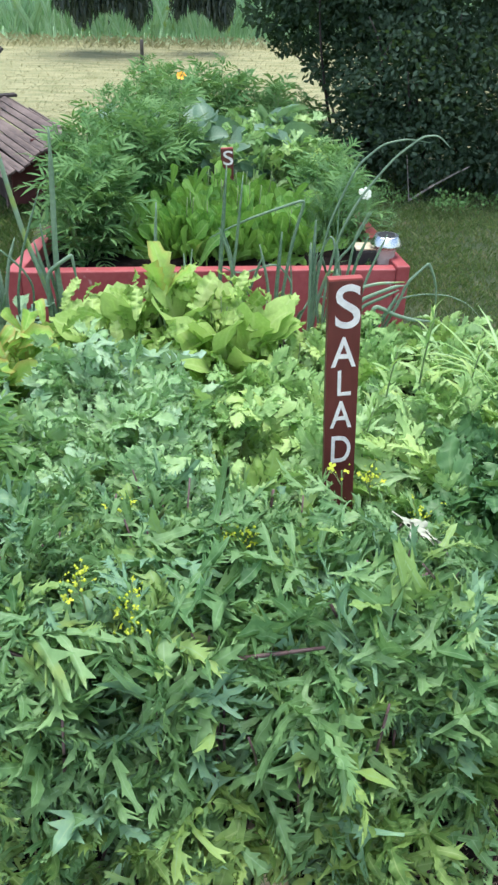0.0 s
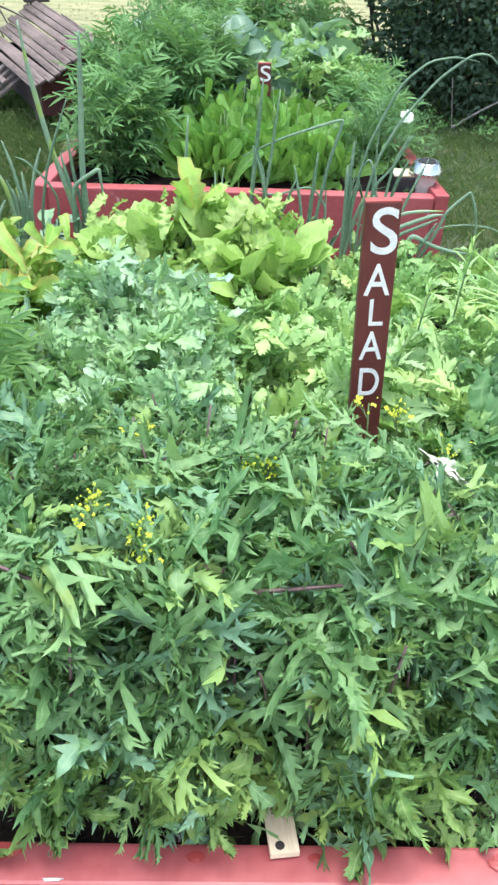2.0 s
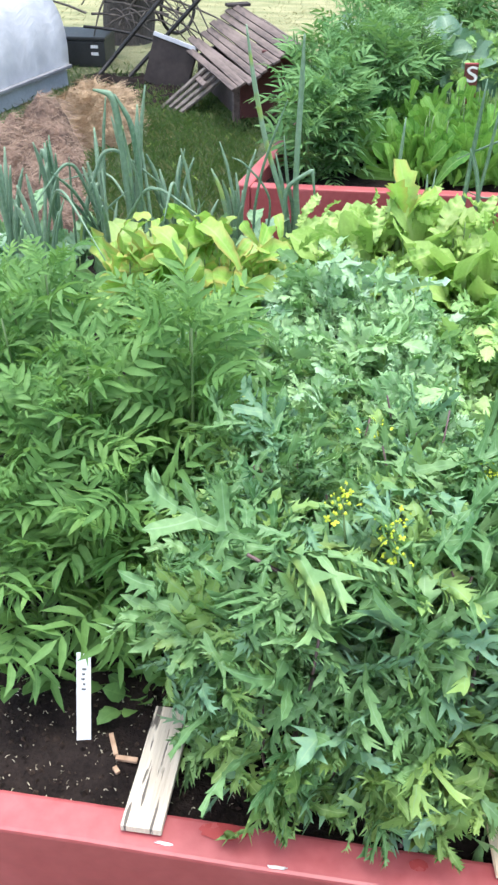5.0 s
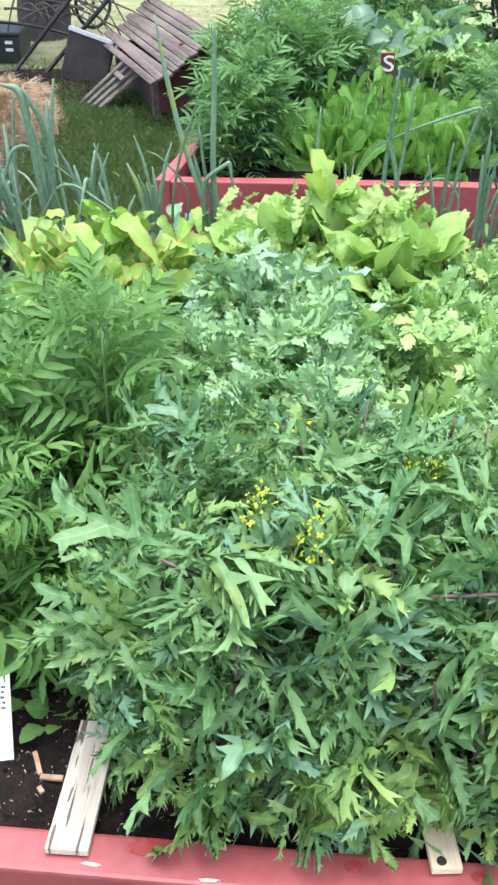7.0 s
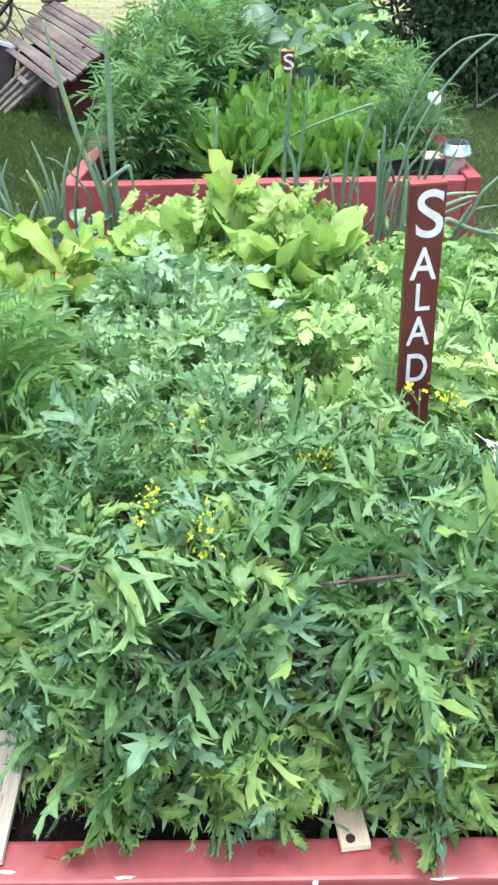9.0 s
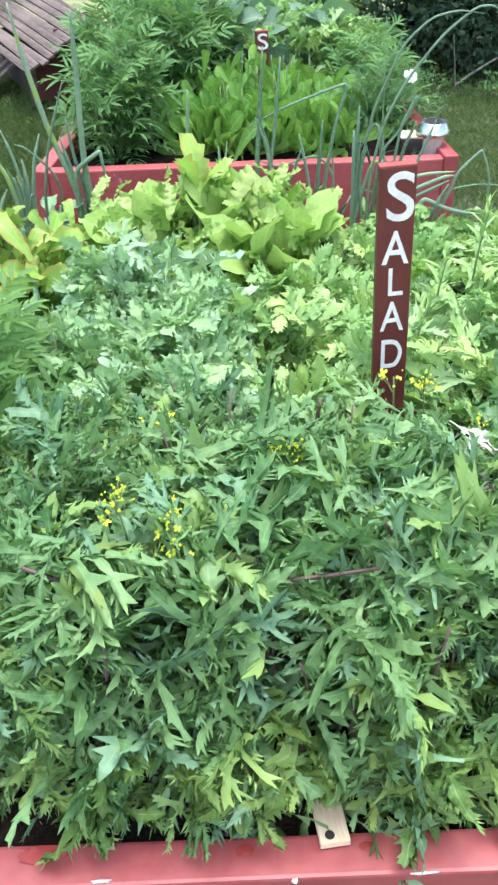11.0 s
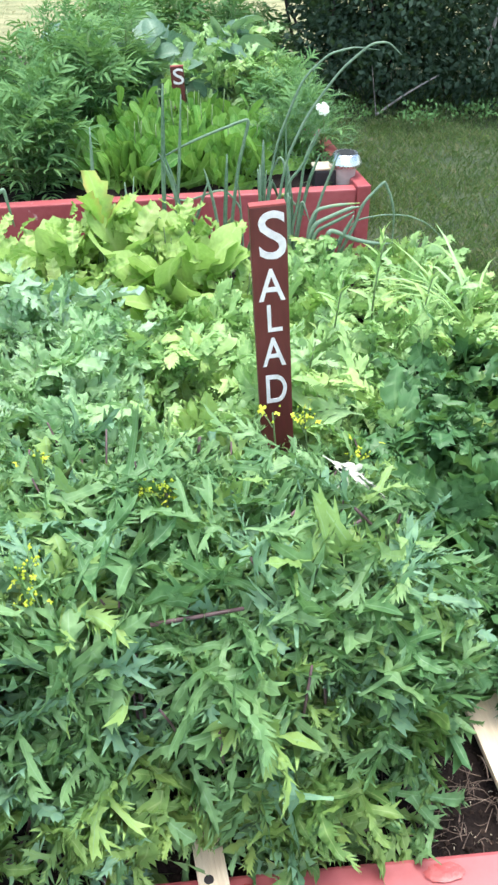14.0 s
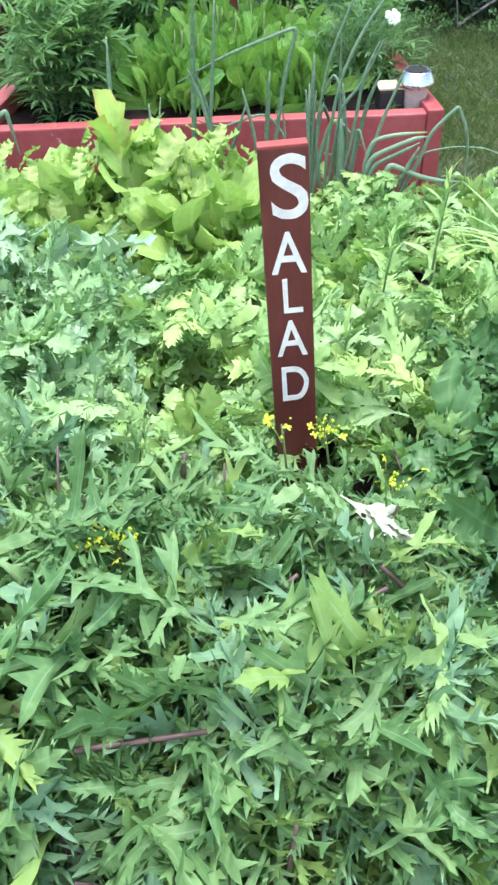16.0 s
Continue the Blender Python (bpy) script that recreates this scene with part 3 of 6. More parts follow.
def variants(maker, n, name, **kw):
    """n shapes of one leaf and their meshes, which all leaves of the kind share."""
    shapes = [maker(1.0, 100 + 7 * i, **kw) for i in range(n)]
    return shapes, [mesh_of(name, *s) for s in shapes]


def leaf_pose(p, yaw, pitch, roll, size):
    return Matrix.Translation(p) @ Euler((pitch, roll, yaw), "XYZ").to_matrix().to_4x4() @ Matrix.Scale(size, 4)

# ---- ground ----
SOIL = 0.262


def grid(x0, x1, y0, y1, nx, ny, height):
    xs, ys = np.linspace(x0, x1, nx), np.linspace(y0, y1, ny)
    v = np.array([(x, y, height(x, y)) for y in ys for x in xs])
    f = []
    for j in range(ny - 1):
        for i in range(nx - 1):
            a = j * nx + i
            f += [(a, a + 1, a + nx + 1), (a, a + nx + 1, a + nx)]
    return v, np.array(f), v[:, :2].copy()


ground_bm = bmesh.new()
bmesh.ops.create_grid(ground_bm, x_segments=2, y_segments=2, size=400)
ground_me = bpy.data.meshes.new("ground")
ground_bm.to_mesh(ground_me)
ground_bm.free()
solid("ground", ground_me, M_GROUND, "patchy green lawn, mown dry hay and a green crop field behind", "ground", kind="structure")


def blades(n, xs, ys, tall, wide, keep=None, lean=0.5, seed=1):
    """n grass blades of two triangles each, over a stretch of ground."""
    r = np.random.default_rng(seed)
    p = np.stack([r.uniform(*xs, n), r.uniform(*ys, n), np.zeros(n)], 1)
    if keep is not None:
        p = p[keep(p[:, 0], p[:, 1])]
        n = len(p)
    a = r.uniform(0, 2 * np.pi, n)
    side = np.stack([np.cos(a), np.sin(a), np.zeros(n)], 1) * (wide * r.uniform(0.6, 1.3, n))[:, None]
    h = tall * r.uniform(0.4, 1.2, n)
    b = a + np.pi / 2 + r.normal(0, 0.5, n)
    out = np.stack([np.cos(b), np.sin(b), np.zeros(n)], 1) * (h * lean * r.uniform(0.1, 1.3, n))[:, None]
    up = np.stack([np.zeros(n), np.zeros(n), h], 1)
    v = np.stack([p - side, p + side, p + up * 0.6 + out * 0.35 + side * 0.6, p + up * 0.9 + out], 1).reshape(-1, 3)
    f = (np.arange(n)[:, None, None] * 4 + np.array([[0, 1, 2], [0, 2, 3]])[None]).reshape(-1, 3)
    uv = np.tile(np.array([[0.2, 0], [0.8, 0], [0.8, 0.6], [0.5, 1.0]]), (n, 1))
    return v, f, uv


def off_beds(x, y):
    return ~(((x > -1.35) & (x < 1.2) & (y > 0.75) & (y < 3.1)) | ((x > -0.58) & (x < 1.12) & (y > 3.42) & (y < 5.6)))


def lawn_spots(x, y):
    thin = np.random.default_rng(12).uniform(0, 1, len(x))
    edge = np.minimum(np.minimum(x + 2.6, 3.7 - x) / 0.9, np.minimum(y - 2.2, 6.6 - y) / 0.7)
    return off_beds(x, y) & (thin < edge)


def rough_spots(x, y):
    thin = np.random.default_rng(13).uniform(0, 1, len(x))
    return off_beds(x, y) & (thin < np.minimum((x + 1.5) / 0.4, (-0.1 - x) / 0.6)) & (thin < np.minimum((y - 3.1) / 0.5, (6.1 - y) / 0.7))


solid("lawn_grass", mesh_of("lawn_grass", *blades(130000, (-2.6, 3.7), (2.2, 6.6), 0.032, 0.0016, lawn_spots, 0.8, 1)), M_GRASS, "short green lawn grass between the raised beds", "grass", kind="stuff")
def tuft_spots(x, y):
    patch = np.sin(x * 5.1 + 1.7 * np.sin(y * 3.3)) + np.sin(y * 6.7 + 2.1 * np.sin(x * 2.9)) + 0.6 * np.sin(x * 17 + y * 11)
    thin = np.random.default_rng(14).uniform(-1.6, 1.6, len(x))
    return off_beds(x, y) & (thin < patch)


solid("lawn_tufts", mesh_of("lawn_tufts", *blades(60000, (0.7, 3.6), (2.6, 5.4), 0.036, 0.0018, tuft_spots, 0.9, 7)), M_TUFT, "lighter green tufts of uneven lawn grass", "grass", kind="stuff")
solid("rough_grass", mesh_of("rough_grass", *blades(22000, (-1.5, -0.1), (3.1, 6.1), 0.05, 0.002, rough_spots, 0.8, 6)), M_GRASS, "longer dark green grass between the coop and the hay", "grass", kind="stuff")
solid("path_grass", mesh_of("path_grass", *blades(5000, (-1.6, 1.5), (3.08, 3.46), 0.06, 0.0016, None, 0.6, 5)), M_GRASS, "longer grass in the gap between two raised beds", "grass", kind="stuff")
solid("mown_hay", mesh_of("mown_hay", *blades(30000, (-6, 5), (6.2, 12.4), 0.02, 0.0013, None, 2.0, 2)), M_HAYBLADE, "dry yellow cut grass lying on the field", "hay", kind="stuff")
solid("field_crop", mesh_of("field_crop", *blades(36000, (-7, 8), (12.5, 24), 0.55, 0.012, None, 0.4, 3)), M_CROP, "dense pale green standing field crop", "crop", kind="stuff")
solid("field_edge_grass", mesh_of("field_edge_grass", *blades(5000, (-6, 6), (11.9, 12.7), 0.09, 0.004, None, 1.0, 4)), M_HAYBLADE, "pale dry tall grass along the field edge", "grass", kind="stuff")


# ---- raised beds ----
def board(bed, name, x0, y0, x1, y1, thick, z0, z1, label=""):
    """An upright plank from one end to the other, in the bed's own axes."""
    dx, dy = x1 - x0, y1 - y0
    long = math.hypot(dx, dy)
    bm = box(long, thick, z1 - z0, 0.006, cuts=10, wobble=0.0016)
    return part(name, bm, M_RED, bed, label, pose((x0 + x1) / 2, (y0 + y1) / 2, (z0 + z1) / 2, 0, 0, math.degrees(math.atan2(dy, dx))))


bed_a = thing("raised_bed", (0, 0, 0), "red-painted timber raised bed packed with salad greens", "raised bed", "raised garden beds")
board(bed_a, "front_board", -1.30, 0.914, 1.16, 0.815, 0.062, 0.0, 0.300, "red front board with chips and damp spots")
board(bed_a, "back_board", -1.30, 2.96, 1.12, 2.92, 0.05, 0.0, 0.272)
board(bed_a, "side_board", -1.33, 0.86, -1.33, 2.98, 0.055, 0.0, 0.295)
board(bed_a, "side_board", 1.19, 0.78, 1.15, 2.94, 0.055, 0.0, 0.285)
bed_b = thing("raised_bed", (0, 0, 0), "red-painted timber raised bed with romaine and marigolds", "raised bed", "raised garden beds")
board(bed_b, "front_board", -0.465, 3.508, 1.018, 3.508, 0.056, 0.0, 0.300)
board(bed_b, "side_board", -0.495, 3.48, -0.14, 5.25, 0.056, 0.0, 0.304)
board(bed_b, "side_board", 1.048, 3.478, 0.92, 5.25, 0.056, 0.0, 0.312)
board(bed_b, "back_board", -0.11, 5.22, 0.89, 5.22, 0.056, 0.0, 0.298)


def soil_height(x, y):
    q = Vector((x, y, 0))
    return SOIL + 0.012 * noise.noise(q * 5) + 0.007 * noise.noise(q * 19) + 0.004 * noise.noise(q * 55)


solid("bed_soil", mesh_of("bed_soil", *grid(-1.31, 1.15, 0.86, 2.94, 150, 130, soil_height)), M_SOIL, "dark moist soil with bits of bark", "soil", kind="structure")
soil_b = grid(-0.48, 1.03, 3.52, 5.22, 40, 50, lambda x, y: soil_height(x, y) - 0.02)
soil_b[0][:, 0] = 0.3 + (soil_b[0][:, 0] - 0.3) * (1 - 0.235 * (soil_b[0][:, 1] - 3.5))
solid("bed_soil", mesh_of("bed_soil", *soil_b), M_SOIL, "dark moist soil in the second raised bed", "soil", kind="structure")


def damp_spot(at, rx, ry, label):
    r = np.random.default_rng(int(abs(at[0]) * 1000))
    a = np.linspace(0, 2 * np.pi, 22, endpoint=False)
    k = 1 + 0.05 * r.normal(0, 1, 22)
    rim = np.stack([np.cos(a) * rx * k, np.sin(a) * ry * k, np.full(22, 0.0006)], 1)
    v = np.concatenate([[[0, 0, 0.0012]], rim])
    f = np.array([(0, i + 1, (i + 1) % 22 + 1) for i in range(22)])
    return part("damp_spot", mesh_of("damp_spot", v, f, v[:, :2]), M_REDDARK, bed_a, label, pose(*at))


for sx, sy, rx, ry in ((0.071, 0.868, 0.013, 0.009), (-0.205, 0.885, 0.035, 0.013), (0.515, 0.847, 0.030, 0.014), (0.24, 0.862, 0.012, 0.006)):
    damp_spot((sx, sy, 0.3022), rx, ry, "dark red damp spot on the paint")


def paint_chip(at, yaw, long, wide):
    r = np.random.default_rng(int(abs(at[0]) * 9999))
    a = np.linspace(0, 2 * np.pi, 12, endpoint=False)
    k = 1 + 0.25 * r.normal(0, 1, 12)
    top = np.stack([np.cos(a) * long * k, np.sin(a) * wide * k, np.full(12, 0.0015)], 1)
    low = top * np.array([1, 1, 0]) - np.array([0, 0, 0.002])
    v = np.concatenate([[[0, 0, 0.002]], top, low])
    f = [(0, i + 1, (i + 1) % 12 + 1) for i in range(12)]
    for i in range(12):
        j = (i + 1) % 12
        f += [(i + 1, i + 13, j + 13), (i + 1, j + 13, j + 1)]
    part("paint_chip", mesh_of("paint_chip", v, np.array(f), v[:, :2]), M_LETTER, bed_a, "pale bare chip in the paint", pose(*at, 0, 0, yaw))


for cx, cy, yaw, long, wide in ((-0.285, 0.858, -4, 0.014, 0.0018), (-0.128, 0.842, -3, 0.013, 0.0018), (0.135, 0.822, 10, 0.004, 0.003), (0.31, 0.818, 0, 0.016, 0.0013)):
    paint_chip((cx, cy, 0.3022), yaw, long, wide)

# ---- crops in rows ----


def crop_of(name, label, category, group, seeds, inside, canopy, kinds, material, n_leaf, n_fill, size, span, pitch=(-0.2, 0.35), finer=None, mound=0.0, seed=1, outward=0.8, front=None, fill_drop=(0.09, 0.28), stem_material=None, leaf_name="leaf", old=None):
    """Plants of one kind: large leaves over the canopy as parts, and lower ones joined below them."""
    r = np.random.default_rng(seed)
    shapes, meshes = kinds
    roots = [thing(name, (x, y, SOIL), label, category, group) for x, y in seeds]
    heaps = [Heap() for _ in seeds]
    sxy = np.array(seeds)
    for me in meshes:
        if not me.materials:
            me.materials.append(material)
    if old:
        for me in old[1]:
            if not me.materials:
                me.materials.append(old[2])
    made = tries = 0
    while made < n_leaf + n_fill and tries < 60 * (n_leaf + n_fill):
        tries += 1
        x, y = r.uniform(span[0], span[1]), r.uniform(span[2], span[3])
        if not inside(x, y):
            continue
        k = int(np.argmin(((sxy - (x, y)) ** 2).sum(1)))
        low = made >= n_leaf
        if front is not None and front < 1.1 and y < front and r.uniform() < 0.5:
            continue
        if low and front is not None and y < front + 0.02:
            continue
        made += 1
        z = canopy(x, y) - (r.uniform(*fill_drop) if low else r.normal(0.0, 0.036))
        z -= mound * max(0.0, math.hypot(x - sxy[k][0], y - sxy[k][1]) - 0.05)
        z = max(z, SOIL + 0.02)
        yaw = math.atan2(-(x - sxy[k][0]), y - sxy[k][1]) + r.normal(0, outward)
        s = size * (r.uniform(1.2, 1.38) if finer and y > 1.0 and r.uniform() < 0.05 else r.uniform(0.5, 1.25)) * (lerp(y, *finer) if finer else 1.0)
        tilt = r.uniform(*pitch)
        if front is not None and y < front and r.uniform() < 0.85:
            yaw, tilt = math.pi + r.normal(0, 0.9), r.uniform(-1.0, 0.3)
        q = r.normal(0, 0.9)
        d = Vector((-math.sin(yaw), math.cos(yaw), math.tan(tilt) + 0.25))
        start = Vector((x, y, z)) - d * s * 0.55
        start.z = max(start.z, SOIL + 0.005)
        m = leaf_pose(start, yaw, tilt, q, s)
        i = int(r.integers(len(shapes)))
        if low:
            heaps[k].add(shapes[i], from_base(roots[k].location, m))
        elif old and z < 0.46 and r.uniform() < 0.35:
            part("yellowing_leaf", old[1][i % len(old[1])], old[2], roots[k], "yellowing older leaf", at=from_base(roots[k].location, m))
        else:
            part(leaf_name, meshes[i], material, roots[k], at=from_base(roots[k].location, m))
    for root, heap in zip(roots, heaps):
        x, y, _ = root.location
        if heap.n:
            part("lower_leaves", heap.mesh("lower_leaves"), material, root, kind="stuff")
        for i in range(6 if stem_material else 4):
            a, rad = r.uniform(0, 6.28), r.uniform(0.02, 0.13)
            top = (rad * math.cos(a), rad * math.sin(a), max(0.05, canopy(x, y) - SOIL + (r.uniform(-0.08, 0.03) if stem_material else -0.05)))
            part("stem", mesh_of("stem", *tube(bend((0.01 * math.cos(a), 0.01 * math.sin(a), -0.01), top, 0.0, 5, (0.02 * math.cos(a), 0.02 * math.sin(a), 0)), np.linspace(0.0036, 0.002, 5), 5)), stem_material or M_STEM, root)
    return roots


def lerp(x, xs, ys):
    return float(np.interp(x, xs, ys))


K_NARROW = variants(lobed_leaf, 16, "mizuna_leaf", pairs=3, lobe=0.34, fat=0.1, core=0.03, end=0.46, end_fat=0.11, petiole=0.2, curl=1.3, hooks=0.7, spread=(40, 88), rows=8, neck=(1.9, 1.0, 0.7, 0.85, 0.5))
K_BROAD = variants(lobed_leaf, 14, "mizuna_leaf", pairs=3, lobe=0.31, fat=0.14, core=0.045, end=0.42, end_fat=0.16, petiole=0.18, curl=1.1, hooks=0.7, spread=(44, 86), rows=8, neck=(2.0, 1.0, 0.75, 0.95, 0.55))
K_SLIM = variants(jagged_leaf, 5, "slim_leaf", wide=0.055, lobes=5, deep=0.5)
K_JAG = (K_NARROW[0] + K_SLIM[0] + K_BROAD[0], K_NARROW[1] + K_SLIM[1] + K_BROAD[1])
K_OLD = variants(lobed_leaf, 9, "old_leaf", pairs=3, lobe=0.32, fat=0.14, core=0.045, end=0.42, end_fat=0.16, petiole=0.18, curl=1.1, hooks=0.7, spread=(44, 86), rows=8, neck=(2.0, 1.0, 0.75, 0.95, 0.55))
K_FRILL = variants(lobed_leaf, 14, "mustard_leaf", pairs=5, lobe=0.29, fat=0.19, core=0.055, end=0.36, end_fat=0.25, petiole=0.24, rise=0.9, droop=1.5, curl=0.8, hooks=0.95, rows=7, spread=(36, 78), ripple=0.08, neck=(1.3, 0.85, 0.8, 1.0, 0.6))
K_CURL = variants(lobed_leaf, 14, "curly_leaf", pairs=5, lobe=0.28, fat=0.18, core=0.045, end=0.34, end_fat=0.24, petiole=0.2, rise=0.9, droop=1.6, curl=1.2, hooks=0.95, rows=7, spread=(44, 88), ripple=0.14, neck=(1.2, 0.85, 0.9, 1.2, 0.75))
K_OVAL = variants(oval_leaf, 8, "kale_leaf")
K_KALE = variants(frilly_leaf, 8, "kale_leaf", wide=0.3, teeth=8, ruffle=0.04, deep=0.15, droop=1.0)
K_SPOON = variants(spoon_leaf, 10, "lettuce_leaf", wide=0.2, ruffle=0.03, fold=0.2, round_end=0.5)
K_ROM = variants(spoon_leaf, 10, "romaine_leaf", wide=0.175, ruffle=0.008, fold=0.3, round_end=0.5, droop=0.2, rise=0.05)
K_THREAD = variants(thread_leaf, 6, "fennel_frond")
K_BIGJAG = variants(lobed_leaf, 10, "broad_mustard_leaf", pairs=4, lobe=0.31, fat=0.34, core=0.09, end=0.46, end_fat=0.32, droop=0.9, curl=0.6, hooks=0.8, rows=8, neck=(1.2, 0.9, 0.85, 0.9, 0.6))


def mizuna_top(x, y):
    z = lerp(y, (0.86, 0.93, 1.0, 1.06, 1.25, 1.5), (0.33, 0.47, 0.61, 0.66, 0.645, 0.61))
    return z - lerp(x, (0.3, 0.55), (0.0, 0.09)) - lerp(x, (-0.32, -0.2), (0.09, 0.0)) - (0.02 if 0.27 < x < 0.53 and y > 1.17 else 0.0) + 0.05 * noise.noise(Vector((x * 9, y * 9, 0))) + 0.025 * noise.noise(Vector((x * 24, y * 24, 4)))


def in_mizuna(x, y):
    left = lerp(y, (0.86, 0.97, 1.05, 1.45), (-0.19, -0.24, -0.31, -0.30))
    right = lerp(y, (0.86, 0.98, 1.1, 1.45), (0.46, 0.53, 0.6, 0.58))
    return left < x < right and y > 0.885 and not (0.33 < x < 0.5 and y > 1.52) and not (0.17 < x < 0.225 and y < 0.905)


crop_of("mizuna_plant", "leafy mizuna plant with jagged green leaves and purple stems", "salad plant", "mizuna plants at the front of the bed",
        [(-0.14, 1.06), (0.06, 1.02), (0.26, 1.02), (0.44, 1.08), (-0.16, 1.3), (0.06, 1.27), (0.27, 1.28), (0.46, 1.32)],
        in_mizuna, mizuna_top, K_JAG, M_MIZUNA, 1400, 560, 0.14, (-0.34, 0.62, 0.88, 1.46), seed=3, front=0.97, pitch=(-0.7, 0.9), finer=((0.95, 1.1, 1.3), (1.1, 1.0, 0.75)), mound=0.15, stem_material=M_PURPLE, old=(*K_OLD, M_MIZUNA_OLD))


def in_front(x, y):
    return -0.16 < x < 0.43 and 0.87 < y < 0.95 and not (0.16 < x < 0.23 and y < 0.92)


# leaves that hang over the front board
crop_of("mizuna_plant", "low mizuna plant with leaves hanging over the board", "salad plant", "mizuna plants at the front of the bed",
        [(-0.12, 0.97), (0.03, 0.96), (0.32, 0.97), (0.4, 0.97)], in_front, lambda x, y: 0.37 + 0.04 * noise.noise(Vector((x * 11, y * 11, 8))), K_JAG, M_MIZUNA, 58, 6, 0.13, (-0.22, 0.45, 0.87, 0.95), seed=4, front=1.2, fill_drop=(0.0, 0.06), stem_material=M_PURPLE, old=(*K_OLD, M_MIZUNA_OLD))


def mid_top(x, y):
    z = lerp(y, (1.3, 1.6, 1.9, 2.1, 2.3, 2.5, 2.8), (0.58, 0.53, 0.54, 0.50, 0.42, 0.38, 0.37))
    return z - lerp(x, (0.4, 0.8, 1.15), (0.0, 0.05, 0.12)) + 0.05 * noise.noise(Vector((x * 7, y * 7, 3))) + 0.02 * noise.noise(Vector((x * 22, y * 22, 6)))


def in_mustard(x, y):
    return x > lerp(y, (1.42, 1.8, 2.2, 2.6), (0.12, 0.06, 0.10, 0.48)) and x < 1.2 and not (0.33 < x < 0.5 and y < 1.64) and not (x > 0.62 and y < 1.75)


crop_of("mustard_plant", "bright green frilly mustard plant with toothed leaves", "salad plant", "frilly mustard plants",
        [(0.18, 1.6), (0.4, 1.68), (0.6, 1.62), (0.25, 1.9), (0.5, 1.95), (0.75, 1.9), (0.98, 2.0), (0.3, 2.2), (0.6, 2.25), (0.85, 2.3), (0.7, 2.55), (0.98, 2.55), (1.0, 2.8), (0.75, 2.78)],
        in_mustard, mid_top, K_FRILL, M_MUSTARD, 900, 420, 0.135, (0.05, 1.2, 1.42, 2.88), seed=5, pitch=(-0.1, 0.9), outward=0.4, mound=0.45)


def in_dark(x, y):
    return x > lerp(y, (1.05, 1.2, 1.8), (0.66, 0.56, 0.62)) and x < 1.14 and y < 1.85


crop_of("dark_mustard_plant", "dark green mustard plant with broad lobed leaves", "salad plant", "dark mustard plants",
        [(0.75, 1.3), (0.98, 1.25), (0.72, 1.6), (0.98, 1.6), (0.85, 1.78)],
        in_dark, lambda x, y: lerp(y, (1.05, 1.2, 1.8), (0.40, 0.47, 0.5)) + 0.03 * noise.noise(Vector((x * 7, y * 7, 9))), K_BIGJAG, M_MUSTARD_DARK, 220, 260, 0.18, (0.55, 1.15, 1.08, 1.85), seed=6, pitch=(-0.1, 0.6))


def in_curly(x, y):
    return lerp(y, (1.38, 1.6, 2.3), (-0.30, -0.26, -0.26)) < x < lerp(y, (1.38, 1.6, 2.0, 2.3), (0.14, 0.14, 0.14, 0.16)) and y < 2.12


crop_of("curly_kale", "blue-green curly kale with finely frilled leaves", "kale", "curly kale plants",
        [(-0.14, 1.5), (0.04, 1.55), (-0.05, 1.75), (0.08, 1.95), (-0.12, 2.1), (0.05, 2.2)],
        in_curly, lambda x, y: mid_top(x, y) + 0.045, K_CURL, M_CURLY, 480, 260, 0.125, (-0.32, 0.2, 1.38, 2.3), seed=8, pitch=(-0.1, 0.9), outward=0.4, mound=0.55)


def in_kale(x, y):
    return -0.5 < x < -0.16 and 1.75 < y < 2.1 or (-0.3 < x < 0.13 and 2.05 < y < 2.42)


crop_of("broad_kale", "kale plant with broad smooth blue-green leaves", "kale", "broad-leaved kale plants",
        [(-0.22, 1.98), (-0.35, 2.2), (-0.1, 2.25), (0.05, 2.28)],
        in_kale, lambda x, y: lerp(y, (1.8, 2.0, 2.4), (0.53, 0.52, 0.47)) + 0.03 * noise.noise(Vector((x * 7, y * 7, 5))), K_KALE, M_KALE, 130, 120, 0.15, (-0.56, 0.14, 1.75, 2.45), seed=9, pitch=(0.2, 1.0), outward=0.5, mound=0.4)


def rosette(name, label, category, group, at, n, size, kinds, material, spread=1.0, seed=1, soil=SOIL, upright=(0.35, 1.35), leaf_name="leaf"):
    """A head of upright leaves that lean out from one root, the outer ones lower."""
    r = np.random.default_rng(seed)
    shapes, meshes = kinds
    root = thing(name, (*at, soil), label, category, group)
    for me in meshes:
        if not me.materials:
            me.materials.append(material)
    for i in range(n):
        s = i / n
        yaw = i * 2.4 + r.normal(0, 0.3)
        tilt = upright[0] + (upright[1] - upright[0]) * s + r.normal(0, 0.1)
        rad = 0.03 * spread * (1.2 - s)
        m = leaf_pose((-math.sin(yaw) * rad, math.cos(yaw) * rad, 0.0), yaw, tilt, r.normal(0, 0.25), size * r.uniform(0.75, 1.12) * (0.85 + 0.2 * s))
        part(leaf_name, meshes[int(r.integers(len(meshes)))], material, root, at=m)
    return root


K_LETT = variants(frilly_leaf, 12, "lettuce_leaf", wide=0.19, teeth=9, ruffle=0.055, petiole=0.06, droop=0.9, rise=0.25, deep=0.1)


K_LETT_RED = variants(spoon_leaf, 10, "red_lettuce_leaf", wide=0.22, ruffle=0.045, fold=0.25, round_end=0.5, droop=0.9, rise=0.3)


def in_lettuce(x, y):
    return ((x - 0.09) / 0.38) ** 2 + ((y - 2.59) / 0.22) ** 2 < 1


